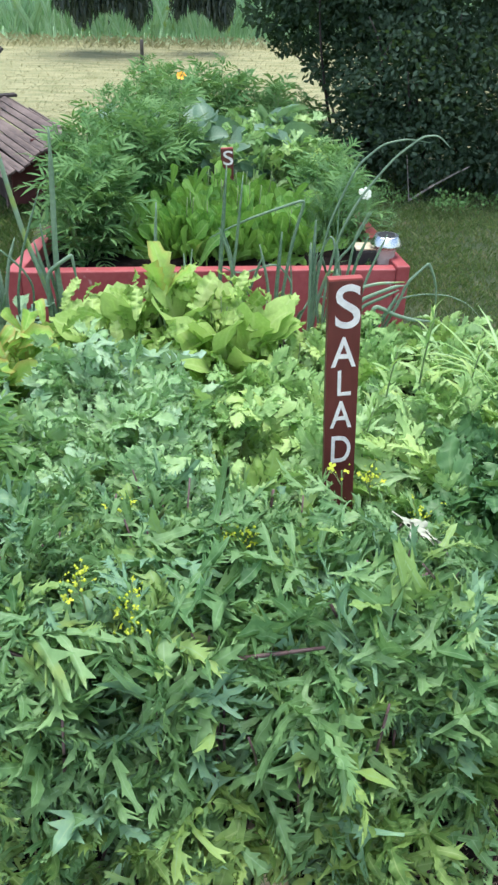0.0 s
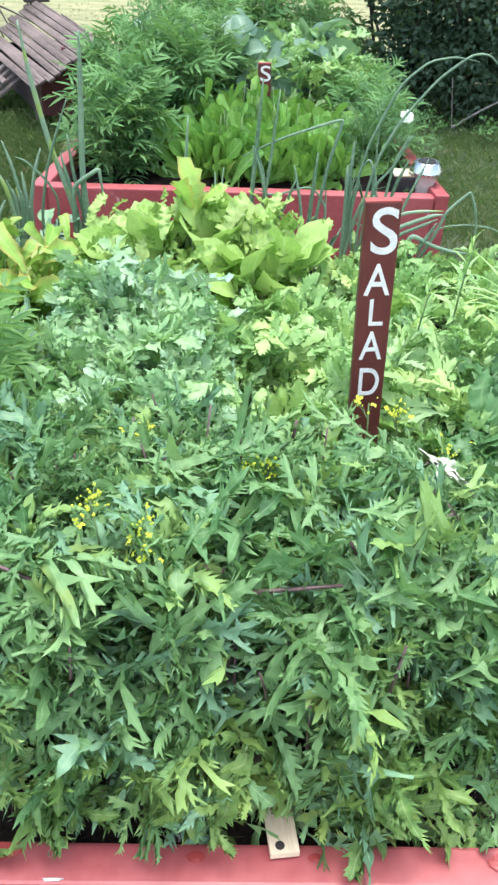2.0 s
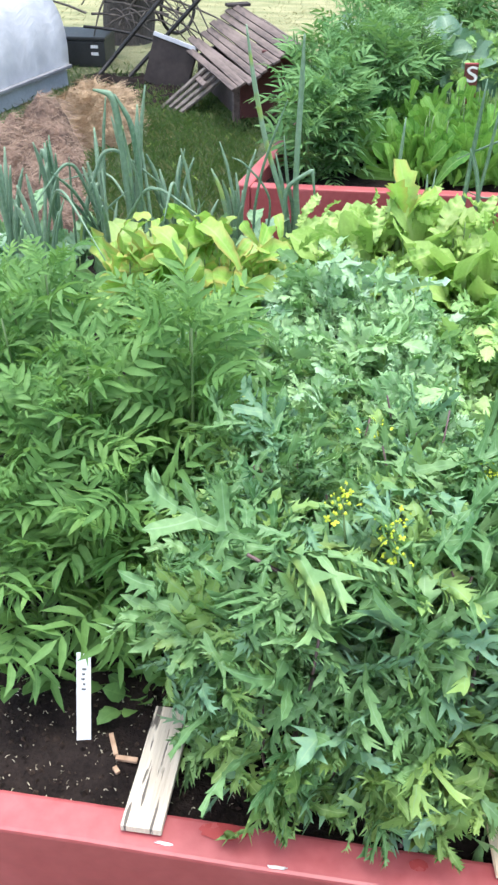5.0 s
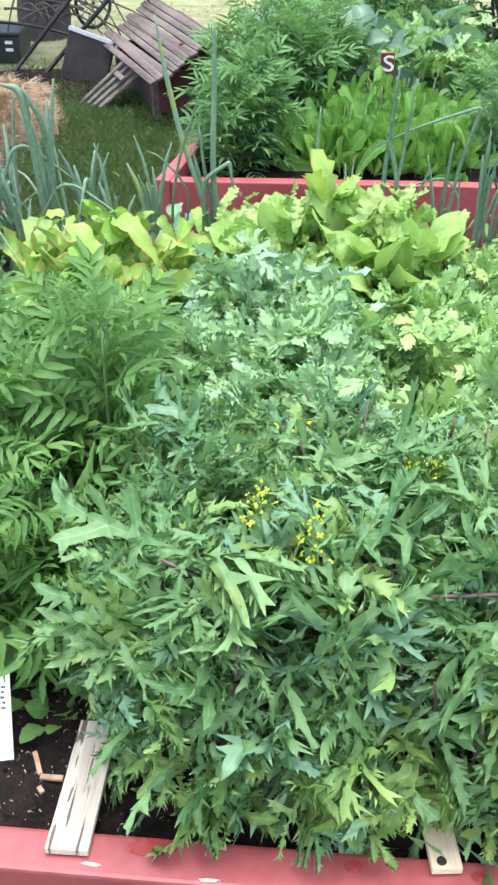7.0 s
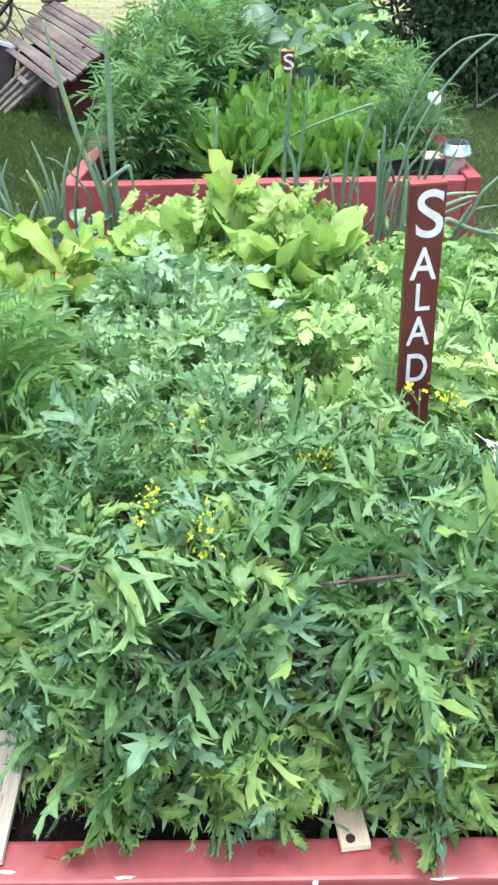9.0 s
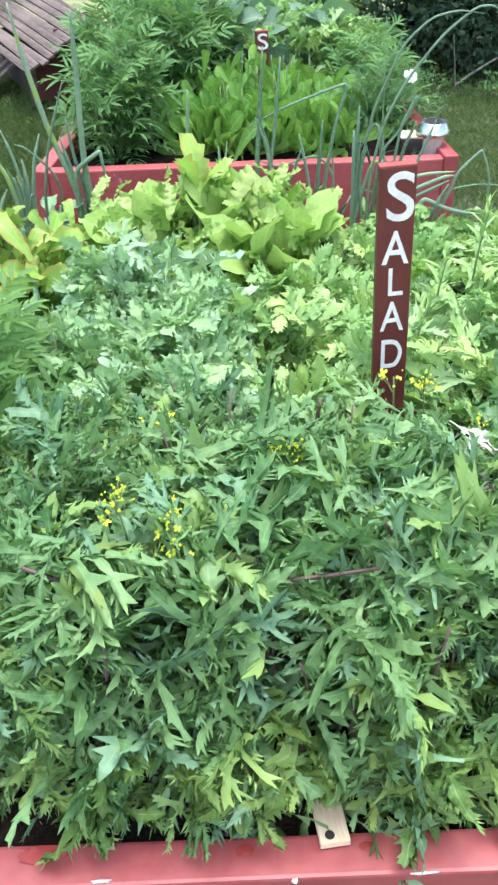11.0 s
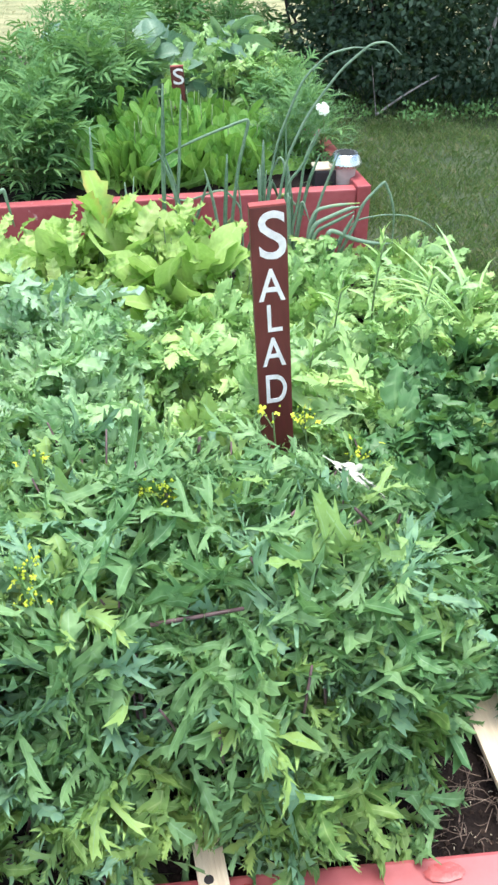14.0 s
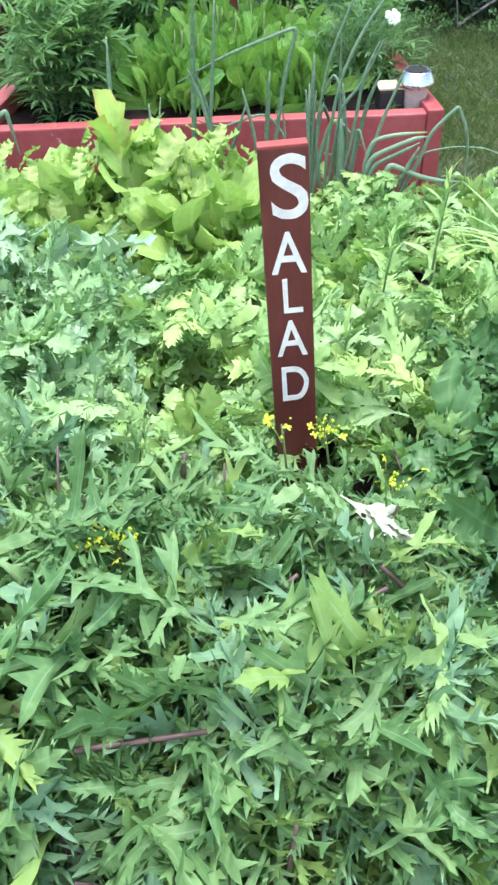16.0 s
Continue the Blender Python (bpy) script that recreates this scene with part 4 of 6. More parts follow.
def in_red(x, y):
    return ((x + 0.5) / 0.27) ** 2 + ((y - 2.45) / 0.19) ** 2 < 1


def lettuce_top(x, y):
    return lerp(y, (2.35, 2.5, 2.65, 2.85), (0.40, 0.51, 0.58, 0.56)) - lerp(x, (0.15, 0.5), (0, 0.04)) + 0.05 * noise.noise(Vector((x * 8, y * 8, 7)))


crop_of("lettuce", "light yellow-green loose-leaf lettuce starting to bolt", "lettuce", "pale lettuces",
        [(-0.17, 2.56), (0.0, 2.66), (0.02, 2.5), (0.17, 2.6), (0.32, 2.66), (0.4, 2.52)], in_lettuce, lettuce_top, K_LETT, M_LETTUCE, 400, 260, 0.135, (-0.35, 0.55, 2.38, 2.82), seed=41, pitch=(0.85, 1.5), outward=1.0)
crop_of("lettuce", "yellow-green lettuce with reddish leaf edges", "lettuce", "reddish lettuces",
        [(-0.64, 2.45), (-0.5, 2.54), (-0.38, 2.44), (-0.52, 2.36)], in_red, lambda x, y: lerp(y, (2.2, 2.35, 2.6), (0.38, 0.5, 0.54)), K_LETT_RED, M_REDLETTUCE, 150, 160, 0.15, (-0.85, -0.2, 2.2, 2.7), seed=43, pitch=(0.6, 1.4), outward=1.0)
crop_of("broad_kale", "small kale plant with broad blue-green leaves among leeks", "kale", "small kale plants by the leeks",
        [(-0.35, 2.78), (-0.55, 2.8), (-0.9, 2.55), (-1.1, 2.6)], lambda x, y: (x < -0.25 and y > 2.68) or (x < -0.85 and y > 2.2), lambda x, y: 0.40 + 0.05 * noise.noise(Vector((x * 7, y * 7, 5))),
        K_KALE, M_KALE, 90, 90, 0.13, (-1.28, -0.2, 2.2, 2.9), seed=44, pitch=(0.1, 0.9))
for i, (x, y, n, s) in enumerate(((0.28, 2.56, 34, 0.29), (0.14, 2.64, 26, 0.30), (-0.05, 2.6, 18, 0.3), (-0.62, 2.5, 15, 0.3), (-0.48, 2.42, 13, 0.28))):
    rosette("lettuce", "head of pale green lettuce with long upright leaves", "lettuce", "pale lettuces", (x, y), n, s, K_SPOON, M_LETTUCE, 1.5, 40 + i, upright=(0.55, 1.4))
# a bolting lettuce leaf with a browned edge
bolt = thing("bolting_lettuce", (0.07, 2.66, SOIL), "bolting lettuce with a tall pale bronze-tinged leaf", "lettuce")
part("stem", mesh_of("stem", *tube(bend((0, 0, 0), (-0.015, 0, 0.3), 0, 5), np.linspace(0.012, 0.008, 5), 7)), M_STEM, bolt)
for sz, dx, yw, tl in ((0.17, 0.0, 0.3, 1.35), (0.15, -0.01, 2.6, 1.2), (0.12, 0.01, -1.8, 1.0)):
    part("leaf", mesh_of("leaf", *frilly_leaf(sz, 9, wide=0.26, teeth=4, ruffle=0.03, petiole=0.08, deep=0.25, droop=0.7, rise=0.2)), M_REDLETTUCE, bolt, at=leaf_pose((dx, 0, 0.26), yw, tl, 0, 1.0))


def marigold(label, group, at, height, radius, stems, leaf_long, kinds, material, seed, soil=SOIL, joined=0.0, bare=0.12, spacing=0.05):
    """A bushy marigold: upright branching stems with pairs of feathered leaves, shorter towards the tip."""
    r = np.random.default_rng(seed)
    shapes, meshes = kinds
    root = thing("marigold", (*at, soil), label, "marigold", group)
    for me in meshes:
        if not me.materials:
            me.materials.append(material)
    heap = Heap()
    for i in range(stems):
        a = i * 2.4 + r.normal(0, 0.3)
        k = math.sqrt((i + 0.4) / stems)
        d = radius * k
        top = np.array([d * math.cos(a), d * math.sin(a), height * (1.05 - 0.45 * k * k) * r.uniform(0.88, 1.06)])
        path = bend((0.25 * top[0], 0.25 * top[1], -0.01), top, 0, 8, (0.12 * top[0], 0.12 * top[1], 0))
        part("stem", mesh_of("stem", *tube(path, np.linspace(0.0055, 0.002, 8), 5)), M_STEM, root)
        n = max(4, int(top[2] / spacing))
        for j in range(n + 1):
            u = bare + (1 - bare) * j / n
            p = np.array([np.interp(u * 7, range(8), path[:, c]) for c in range(3)])
            size = leaf_long * (0.75 + 0.5 * math.sin(math.pi * min(1.0, 0.2 + 0.75 * u))) * (0.55 if j == n else 1.0)
            turn = j * 1.57 + a + r.normal(0, 0.3)
            for side in range(4 if j == n else 2):
                yaw = turn + (math.pi if side % 2 else 0.0) + (0.8 if side > 1 else 0.0)
                m = leaf_pose(p, yaw + r.normal(0, 0.25), 0.2 + 0.65 * u + r.normal(0, 0.2), r.normal(0, 0.35), size * r.uniform(0.75, 1.2))
                q = int(r.integers(len(shapes)))
                if r.uniform() < joined:
                    heap.add(shapes[q], m)
                else:
                    part("leaf", meshes[q], material, root, at=m)
    if heap.n:
        part("foliage", heap.mesh("foliage"), material, root, kind="stuff")
    return root


K_FEATHER = variants(feather_leaf, 10, "marigold_leaf", pairs=6, leaflet=0.32, slim=0.115)
K_FEATHER_FAR = variants(feather_leaf, 10, "marigold_leaf", pairs=5, leaflet=0.44, slim=0.095, droop=0.45, rise=0.35)
K_FEATHER_HEDGE = variants(feather_leaf, 6, "marigold_leaf", pairs=4, leaflet=0.44, slim=0.11)
for i, (x, y, h, rad, n) in enumerate(((-0.37, 1.52, 0.56, 0.1, 7), (-0.53, 1.42, 0.5, 0.12, 8), (-0.66, 1.62, 0.5, 0.14, 8), (-0.34, 1.78, 0.38, 0.09, 5), (-0.5, 1.8, 0.36, 0.12, 6), (-0.86, 1.45, 0.42, 0.15, 8), (-0.85, 1.9, 0.4, 0.15, 7), (-0.62, 1.27, 0.3, 0.1, 6), (-0.44, 1.29, 0.32, 0.09, 6))):
    marigold("leafy green marigold plant not yet in flower", "marigolds in the front bed", (x, y), h, rad, n, 0.14, K_FEATHER, M_MARIGOLD, 80 + i, bare=0.2, spacing=0.06)
# young seedlings at the marigolds' foot
K_ROUND = variants(oval_leaf, 6, "seedling_leaf", wide=0.26, petiole=0.3, droop=0.8)
seed_rng = np.random.default_rng(17)
for i, (x, y) in enumerate(((-0.52, 1.17), (-0.43, 1.18), (-0.36, 1.2), (-0.6, 1.15), (-0.7, 1.2), (-0.38, 1.13))):
    rosette("seedling", "small round-leaved green seedling in dark soil", "seedling", "seedlings under the marigolds", (x, y), 11, 0.06 + 0.02 * seed_rng.uniform(), K_ROUND, M_MARIGOLD, 1.0, 700 + i, upright=(0.0, 1.1))

for i, (x, y, h, rad, n) in enumerate(((-0.23, 3.77, 0.34, 0.12, 8), (-0.17, 3.9, 0.42, 0.13, 8), (-0.25, 4.12, 0.46, 0.15, 9), (0.0, 4.25, 0.52, 0.16, 9), (-0.1, 4.48, 0.5, 0.17, 8), (0.16, 4.62, 0.5, 0.15, 7))):
    marigold("tall dark green feathery marigold plant", "tall marigolds in the second bed", (x, y), h, rad, n, 0.135, K_FEATHER_FAR, M_MARIGOLD_FAR, 100 + i, SOIL - 0.02, joined=0.5, bare=0.08)


def in_romaine(x, y):
    return ((x - 0.36) / 0.42) ** 2 + ((y - 4.0) / 0.38) ** 2 < 1


crop_of("romaine_lettuce", "upright bright green romaine lettuce", "lettuce", "romaine lettuces in the second bed",
        [(0.24, 3.82), (0.42, 3.86), (0.60, 3.84), (0.3, 4.06), (0.5, 4.08), (0.68, 4.08), (0.4, 4.3), (0.62, 4.32)], in_romaine, lambda x, y: lerp(math.hypot((x - 0.36) / 0.42, (y - 4.0) / 0.38), (0.0, 0.5, 0.8, 1.0), (0.63, 0.58, 0.48, 0.34)) + 0.04 * noise.noise(Vector((x * 7, y * 7, 2))),
        K_ROM, M_ROMAINE, 420, 300, 0.175, (-0.08, 0.82, 3.6, 4.5), seed=141, pitch=(1.1, 1.55), outward=0.8)


def fronds(name, label, category, group, at, height, radius, n, size, kinds, material, seed, soil=SOIL):
    r = np.random.default_rng(seed)
    root = thing(name, (*at, soil), label, category, group)
    heap = Heap()
    for i in range(n):
        a, u = r.uniform(0, 6.28), r.uniform(0, 1)
        k = radius * math.sqrt(max(0.05, 1 - u ** 2)) * r.uniform(0.3, 1)
        m = leaf_pose((k * math.cos(a), k * math.sin(a), height * u * 0.8), a - math.pi / 2, r.uniform(0.2, 1.2), r.normal(0, 0.4), size * r.uniform(0.7, 1.2))
        heap.add(kinds[0][int(r.integers(len(kinds[0])))], m)
    part("foliage", heap.mesh("foliage"), material, root, kind="stuff")
    return root


for i, (x, y, h, rad, n) in enumerate(((0.9, 3.98, 0.27, 0.1, 6), (0.86, 4.25, 0.3, 0.12, 7), (0.92, 4.5, 0.3, 0.12, 6))):
    marigold("feathery green marigold beside the romaine lettuces", "marigolds beside the romaine", (x, y), h, rad, n, 0.12, K_FEATHER_FAR, M_MARIGOLD_FAR, 120 + i, SOIL - 0.02, joined=0.3, bare=0.08)
for i, (x, y, h) in enumerate(((0.80, 3.82, 0.26), (0.93, 4.12, 0.28))):
    fronds("fennel", "feathery green fennel clump", "herb", "fennel in the second bed", (x, y), h, 0.14, 70, 0.15, K_THREAD, M_FENNEL, 170 + i, SOIL - 0.02)
crop_of("frilly_mustard", "pale green frilly mustard behind the romaine", "salad plant", "mustard in the second bed",
        [(0.55, 4.6), (0.8, 4.7), (0.7, 4.95)], lambda x, y: 0.42 < x < 0.98 and 4.45 < y < 5.1, lambda x, y: 0.52 + 0.04 * noise.noise(Vector((x * 6, y * 6, 1))),
        K_FRILL, M_MUSTARD, 130, 160, 0.15, (0.4, 1.0, 4.45, 5.1), seed=31, pitch=(0, 0.9))
crop_of("brassica_plant", "broad grey-green cabbage-like brassica plant", "brassica", "brassicas at the back of the second bed",
        [(0.3, 4.75), (0.35, 5.0), (0.1, 5.0), (-0.05, 4.9), (0.7, 5.05)], lambda x, y: -0.2 < x < 0.85 and 4.6 < y < 5.2, lambda x, y: 0.55 + 0.05 * noise.noise(Vector((x * 5, y * 5, 2))),
        K_OVAL, M_BROC, 130, 160, 0.22, (-0.45, 1.0, 4.6, 5.2), seed=32, pitch=(0, 1.0))
for i, (x, y, h, rad, n) in enumerate(((0.22, 5.85, 0.62, 0.3, 16), (0.46, 6.0, 0.64, 0.32, 16), (0.78, 5.9, 0.54, 0.28, 14), (0.12, 6.4, 0.6, 0.28, 12), (1.0, 6.2, 0.42, 0.25, 12))):
    marigold("bushy dark marigold growing behind the beds", "marigolds behind the beds", (x, y), h, rad, n, 0.15, K_FEATHER_HEDGE, M_MARIGOLD_FAR, 190 + i, 0.0, joined=0.9, bare=0.05)

# ---- leeks and onions ----
def leek(at, leaves, label="blue-green leek with long upright leaves", group="leeks along the back of the bed", soil=SOIL, name="leek"):
    """A leek: each leaf a long tapering tube through given points from the root."""
    root = thing(name, (*at, soil), label, "leek", group)
    for pts, rad in leaves:
        p = np.array(pts, float)
        s = np.linspace(0, 1, len(p))
        t = np.linspace(0, 1, 6 * len(p) - 5)
        fine = np.stack([np.interp(t, s, p[:, i]) for i in range(3)], 1)
        for _ in range(3):
            fine[1:-1] = (fine[:-2] + 2 * fine[1:-1] + fine[2:]) / 4
        part("leaf", mesh_of("leaf", *tube(fine, rad * np.interp(t, (0, 0.1, 0.8, 1), (0.85, 1, 0.75, 0.25)), 8)), M_LEEK, root)
    return root


def random_leek(at, height, n, seed, rad=0.009, spread=0.22, folded=0.05):
    r = np.random.default_rng(seed)
    leaves = []
    for i in range(n):
        a, h, d = r.uniform(0, 6.28), height * r.uniform(0.55, 1.05), r.uniform(0.05, spread)
        c, s = math.cos(a) * d * height, math.sin(a) * d * height
        pts = [(0, 0, 0), (c * 0.2, s * 0.2, h * 0.4), (c * 0.6, s * 0.6, h * 0.8), (c, s, h)]
        if r.uniform() < folded:
            pts = [(0, 0, 0), (c * 0.3, s * 0.3, h * 0.55), (c * 0.7, s * 0.7, h * 0.9), (c * 1.0, s * 1.0, h * 0.93), (c * 1.9, s * 1.9, h * 0.66)]
        leaves.append((pts, rad * r.uniform(0.6, 1.15)))
    return leek(at, leaves)


for i, (x, y, h, n) in enumerate(((-0.98, 2.74, 0.52, 6), (-0.86, 2.82, 0.5, 5), (-0.74, 2.78, 0.55, 5), (-0.64, 2.84, 0.44, 7), (-0.55, 2.8, 0.4, 5), (-1.12, 2.7, 0.44, 6), (-1.05, 2.5, 0.45, 6), (-0.93, 2.45, 0.4, 6), (-0.44, 2.84, 0.38, 6), (-0.8, 2.66, 0.42, 5))):
    random_leek((x, y), h, n, 300 + i)
for i, (x, y) in enumerate(((-0.92, 2.7), (-0.68, 2.74), (-0.58, 2.72), (-0.82, 2.74), (-1.0, 2.62))):
    random_leek((x, y), 0.42, 4, 370 + i, 0.006, 0.6, 0.2)
leek((-0.74, 2.74), [([(0, 0, 0), (-0.01, 0, 0.25), (-0.02, 0, 0.45), (-0.035, 0, 0.56), (-0.09, 0, 0.57)], 0.013), ([(0, 0, 0), (0.03, 0, 0.3), (0.015, 0, 0.48), (-0.03, 0, 0.56)], 0.010)])
leek((-0.27, 2.80), [([(0, 0, 0), (0.007, 0, 0.15), (-0.03, 0, 0.29), (-0.07, 0, 0.41), (-0.11, 0, 0.6), (-0.13, 0, 0.74)], 0.0095), ([(0, 0, 0), (0.03, 0, 0.18), (0.02, 0, 0.28), (0.02, 0, 0.38), (0.028, 0, 0.6), (0.03, 0, 0.72)], 0.011),
                     ([(0, 0, 0), (0.0, 0, 0.18), (-0.017, 0, 0.28), (-0.042, 0, 0.39)], 0.008), ([(0, 0.01, 0), (0.018, 0.01, 0.2), (-0.007, 0.01, 0.31), (-0.02, 0.01, 0.44)], 0.007),
                     ([(0, -0.02, 0), (-0.01, -0.02, 0.2), (-0.008, -0.02, 0.3), (0.067, -0.02, 0.352), (0.07, -0.02, 0.348), (0.083, -0.02, 0.24)], 0.0075)])
leek((-0.37, 2.78), [([(0, 0, 0), (-0.006, 0, 0.21), (0.02, 0, 0.35), (0.05, 0, 0.44), (0.09, 0, 0.55)], 0.005), ([(0.02, 0, 0), (0.05, 0, 0.25), (0.02, 0, 0.31), (-0.04, 0, 0.37), (-0.07, 0, 0.38)], 0.004)])
random_leek((-0.42, 2.84), 0.42, 5, 331, 0.007)
leek((0.05, 2.83), [([(0, 0, 0), (0.0, 0, 0.3), (0.008, 0, 0.5)], 0.007)])
leek((0.25, 2.83), [([(0, 0, 0), (0.005, 0, 0.3), (0.02, 0, 0.61)], 0.008), ([(0, 0, 0), (0.05, 0, 0.3), (0.07, 0, 0.58)], 0.006), ([(0, 0, 0), (0.1, 0.02, 0.2), (0.14, 0, 0.33)], 0.006)])
leek((0.44, 2.85), [([(0, 0, 0), (0.0, 0, 0.2), (0.01, 0, 0.4)], 0.008), ([(0, 0, 0), (0.04, 0, 0.35), (0.075, 0, 0.49), (0.07, 0, 0.50), (-0.1, 0, 0.44), (-0.22, 0, 0.38)], 0.0055), ([(0, 0, 0), (-0.03, 0, 0.24), (-0.06, 0, 0.36)], 0.006),
                    ([(0, 0, 0), (0.06, 0, 0.22), (0.0, 0, 0.30), (-0.12, 0, 0.26), (-0.19, 0, 0.29)], 0.004)])
leek((0.60, 2.85), [([(0, 0, 0), (-0.03, 0, 0.2), (-0.02, 0, 0.32), (0.0, 0, 0.43), (0.07, 0, 0.604), (0.145, 0, 0.67), (0.22, 0, 0.685), (0.29, 0, 0.674)], 0.0042), ([(0, 0, 0), (0.0, 0, 0.2), (0.028, 0, 0.376), (0.085, 0, 0.5), (0.18, 0, 0.625), (0.265, 0, 0.693), (0.315, 0, 0.695), (0.355, 0, 0.66)], 0.0044),
                    ([(0, 0, 0), (0.03, 0, 0.3), (0.08, 0, 0.355), (0.13, 0, 0.46)], 0.005), ([(0.02, 0, 0), (0.073, 0, 0.26), (0.084, 0, 0.375), (0.122, 0, 0.46)], 0.005), ([(0.02, 0, 0), (0.03, 0, 0.3), (0.025, 0, 0.49)], 0.0035), ([(0.03, -0.02, 0), (0.035, -0.02, 0.15), (0.032, -0.02, 0.28)], 0.011)])
random_leek((0.56, 2.87), 0.44, 7, 351, 0.0065, 0.2, 0.1)
random_leek((0.66, 2.87), 0.40, 5, 352, 0.006, 0.2, 0.1)
random_leek((0.5, 2.86), 0.3, 4, 353, 0.006, 0.4, 0.4)
random_leek((0.33, 2.82), 0.42, 4, 354, 0.006, 0.25, 0.1)
random_leek((0.15, 2.84), 0.36, 3, 355, 0.005, 0.3, 0.2)
# bent onion leaves that lie over towards the grass
leek((0.70, 2.83), [([(0, 0, 0), (0.0, 0, 0.16), (0.02, 0, 0.222), (0.08, 0, 0.233), (0.16, 0, 0.236)], 0.007), ([(0, -0.02, 0), (0.0, -0.02, 0.15), (0.02, -0.02, 0.187), (0.075, -0.02, 0.21), (0.125, -0.02, 0.229), (0.155, -0.02, 0.232)], 0.008),
                    ([(0, -0.03, 0), (0.01, -0.03, 0.14), (0.023, -0.03, 0.168), (0.09, -0.03, 0.198), (0.136, -0.03, 0.221)], 0.007), ([(0.02, -0.04, 0), (0.047, -0.04, 0.076), (0.097, -0.04, 0.139), (0.133, -0.04, 0.213)], 0.009),
                    ([(0.0, 0.01, 0), (0.02, 0.01, 0.195), (0.045, 0.01, 0.279), (0.067, 0.01, 0.338), (0.087, 0.01, 0.393)], 0.005)], label="blue-green onion with limp bent leaves")
leek((0.78, 2.82), [([(0, 0, 0), (0.03, 0, 0.095), (0.063, 0, 0.162), (0.087, 0, 0.24), (0.148, 0, 0.302), (0.152, 0, 0.3), (0.175, 0, 0.254), (0.19, 0, 0.2), (0.193, 0, 0.072)], 0.0055), ([(-0.03, -0.03, 0), (-0.03, -0.03, 0.15), (-0.017, -0.03, 0.171), (0.055, -0.03, 0.135), (0.118, -0.03, 0.118), (0.176, -0.03, 0.113)], 0.0085),
                    ([(0, 0.01, 0), (0.038, 0.01, 0.155), (0.087, 0.01, 0.185), (0.161, 0.01, 0.194), (0.238, 0.01, 0.187), (0.303, 0.01, 0.159), (0.368, 0.01, 0.098)], 0.003)], label="blue-green onion with limp bent leaves")


# ---- painted signs ----
def sign(at, wide, tall, letters, label, lean):
    """A painted stake; letters: character, middle across, bottom and top height, width, from the stake's foot."""
    root = thing("garden_sign", at, label, "sign", "painted name stakes")
    m = pose(0, 0, 0, 0, lean, 0)
    part("stake", box(wide, 0.018, tall, 0.0015, (0, 0, tall / 2), cuts=12, wobble=0.0008), M_SIGN, root, at=m)
    part("worn_end", box(wide * 0.99, 0.0178, 0.004, 0.001, (0, 0, tall + 0.0021)), M_SIGNEDGE, root, "paler worn sawn end", at=m)
    for ch, cx, z0, z1, w in letters:
        cu = bpy.data.curves.new("letter", "FONT")
        cu.body, cu.align_x, cu.extrude, cu.offset, cu.resolution_u = ch, "CENTER", 0.0006, 0.006, 6
        tmp = bpy.data.objects.new("letter", cu)
        me = bpy.data.meshes.new_from_object(tmp)
        bpy.data.objects.remove(tmp)
        co = np.empty(len(me.vertices) * 3, np.float32)
        me.vertices.foreach_get("co", co)
        co = co.reshape(-1, 3)
        lo, hi = co.min(0), co.max(0)
        out = np.empty_like(co)
        out[:, 0] = (co[:, 0] - (lo[0] + hi[0]) / 2) / (hi[0] - lo[0]) * w + cx
        out[:, 2] = (co[:, 1] - lo[1]) / (hi[1] - lo[1]) * (z1 - z0) + z0
        out[:, 1] = -0.0094 - co[:, 2]
        for row in out:
            wob = noise.noise_vector(Vector((row[0], row[2], cx)) * 70)
            row[0] += wob.x * 0.0011
            row[2] += wob.y * 0.0011
        me.vertices.foreach_set("co", out.ravel())
        me.update()
        part("letter", me, M_LETTER, root, "white hand-painted letter " + ch, at=m)
    return root


Z0 = 0.22
sign((0.415, 1.606, Z0), 0.061, 0.762, [("S", 0.006, 0.672, 0.755, 0.046), ("A", 0.001, 0.595, 0.655, 0.046), ("L", 0.004, 0.535, 0.587, 0.026), ("A", 0.0, 0.465, 0.523, 0.042), ("D", 0.002, 0.386, 0.446, 0.038)],
     "dark maroon wooden stake with white hand-painted letters SALAD", -3.0)
sign((0.41, 4.3, 0.22), 0.057, 0.36, [("S", 0.004, 0.288, 0.354, 0.046)], "dark maroon wooden stake showing a white painted S", -2.0)


# ---- wooden markers and the plant tag ----
def marker(at, yaw, tilt, wide, long, material, label, hole=False):
    bm = box(wide, long, 0.012, 0.0012, (0, long / 2, 0), cuts=6, wobble=0.0008)
    ob = solid("wooden_marker", bpy.data.meshes.new("wooden_marker"), material, label, "marker", "wooden markers along the bed", at=pose(*at, tilt, 0, yaw))
    bm.to_mesh(ob.data)
    bm.free()
    if hole:
        part("knot_hole", spin([(0.007, 0.0), (0.0068, 0.001)], 14), M_DARKWOOD, ob, "dark round hole", pose(-0.006, 0.012, 0.0056))
    return ob


marker((-0.322, 0.868, 0.311), -2, -4, 0.060, 0.22, M_OLDWOOD, "weathered plank marker with flaking white paint")
marker((0.196, 0.862, 0.311), 4, -3, 0.042, 0.17, M_PALEWOOD, "pale wooden marker with a dark hole", True)
marker((0.672, 0.838, 0.311), 0, -3, 0.075, 0.32, M_PALEWOOD, "clean pale wooden board lying on the bed rim")

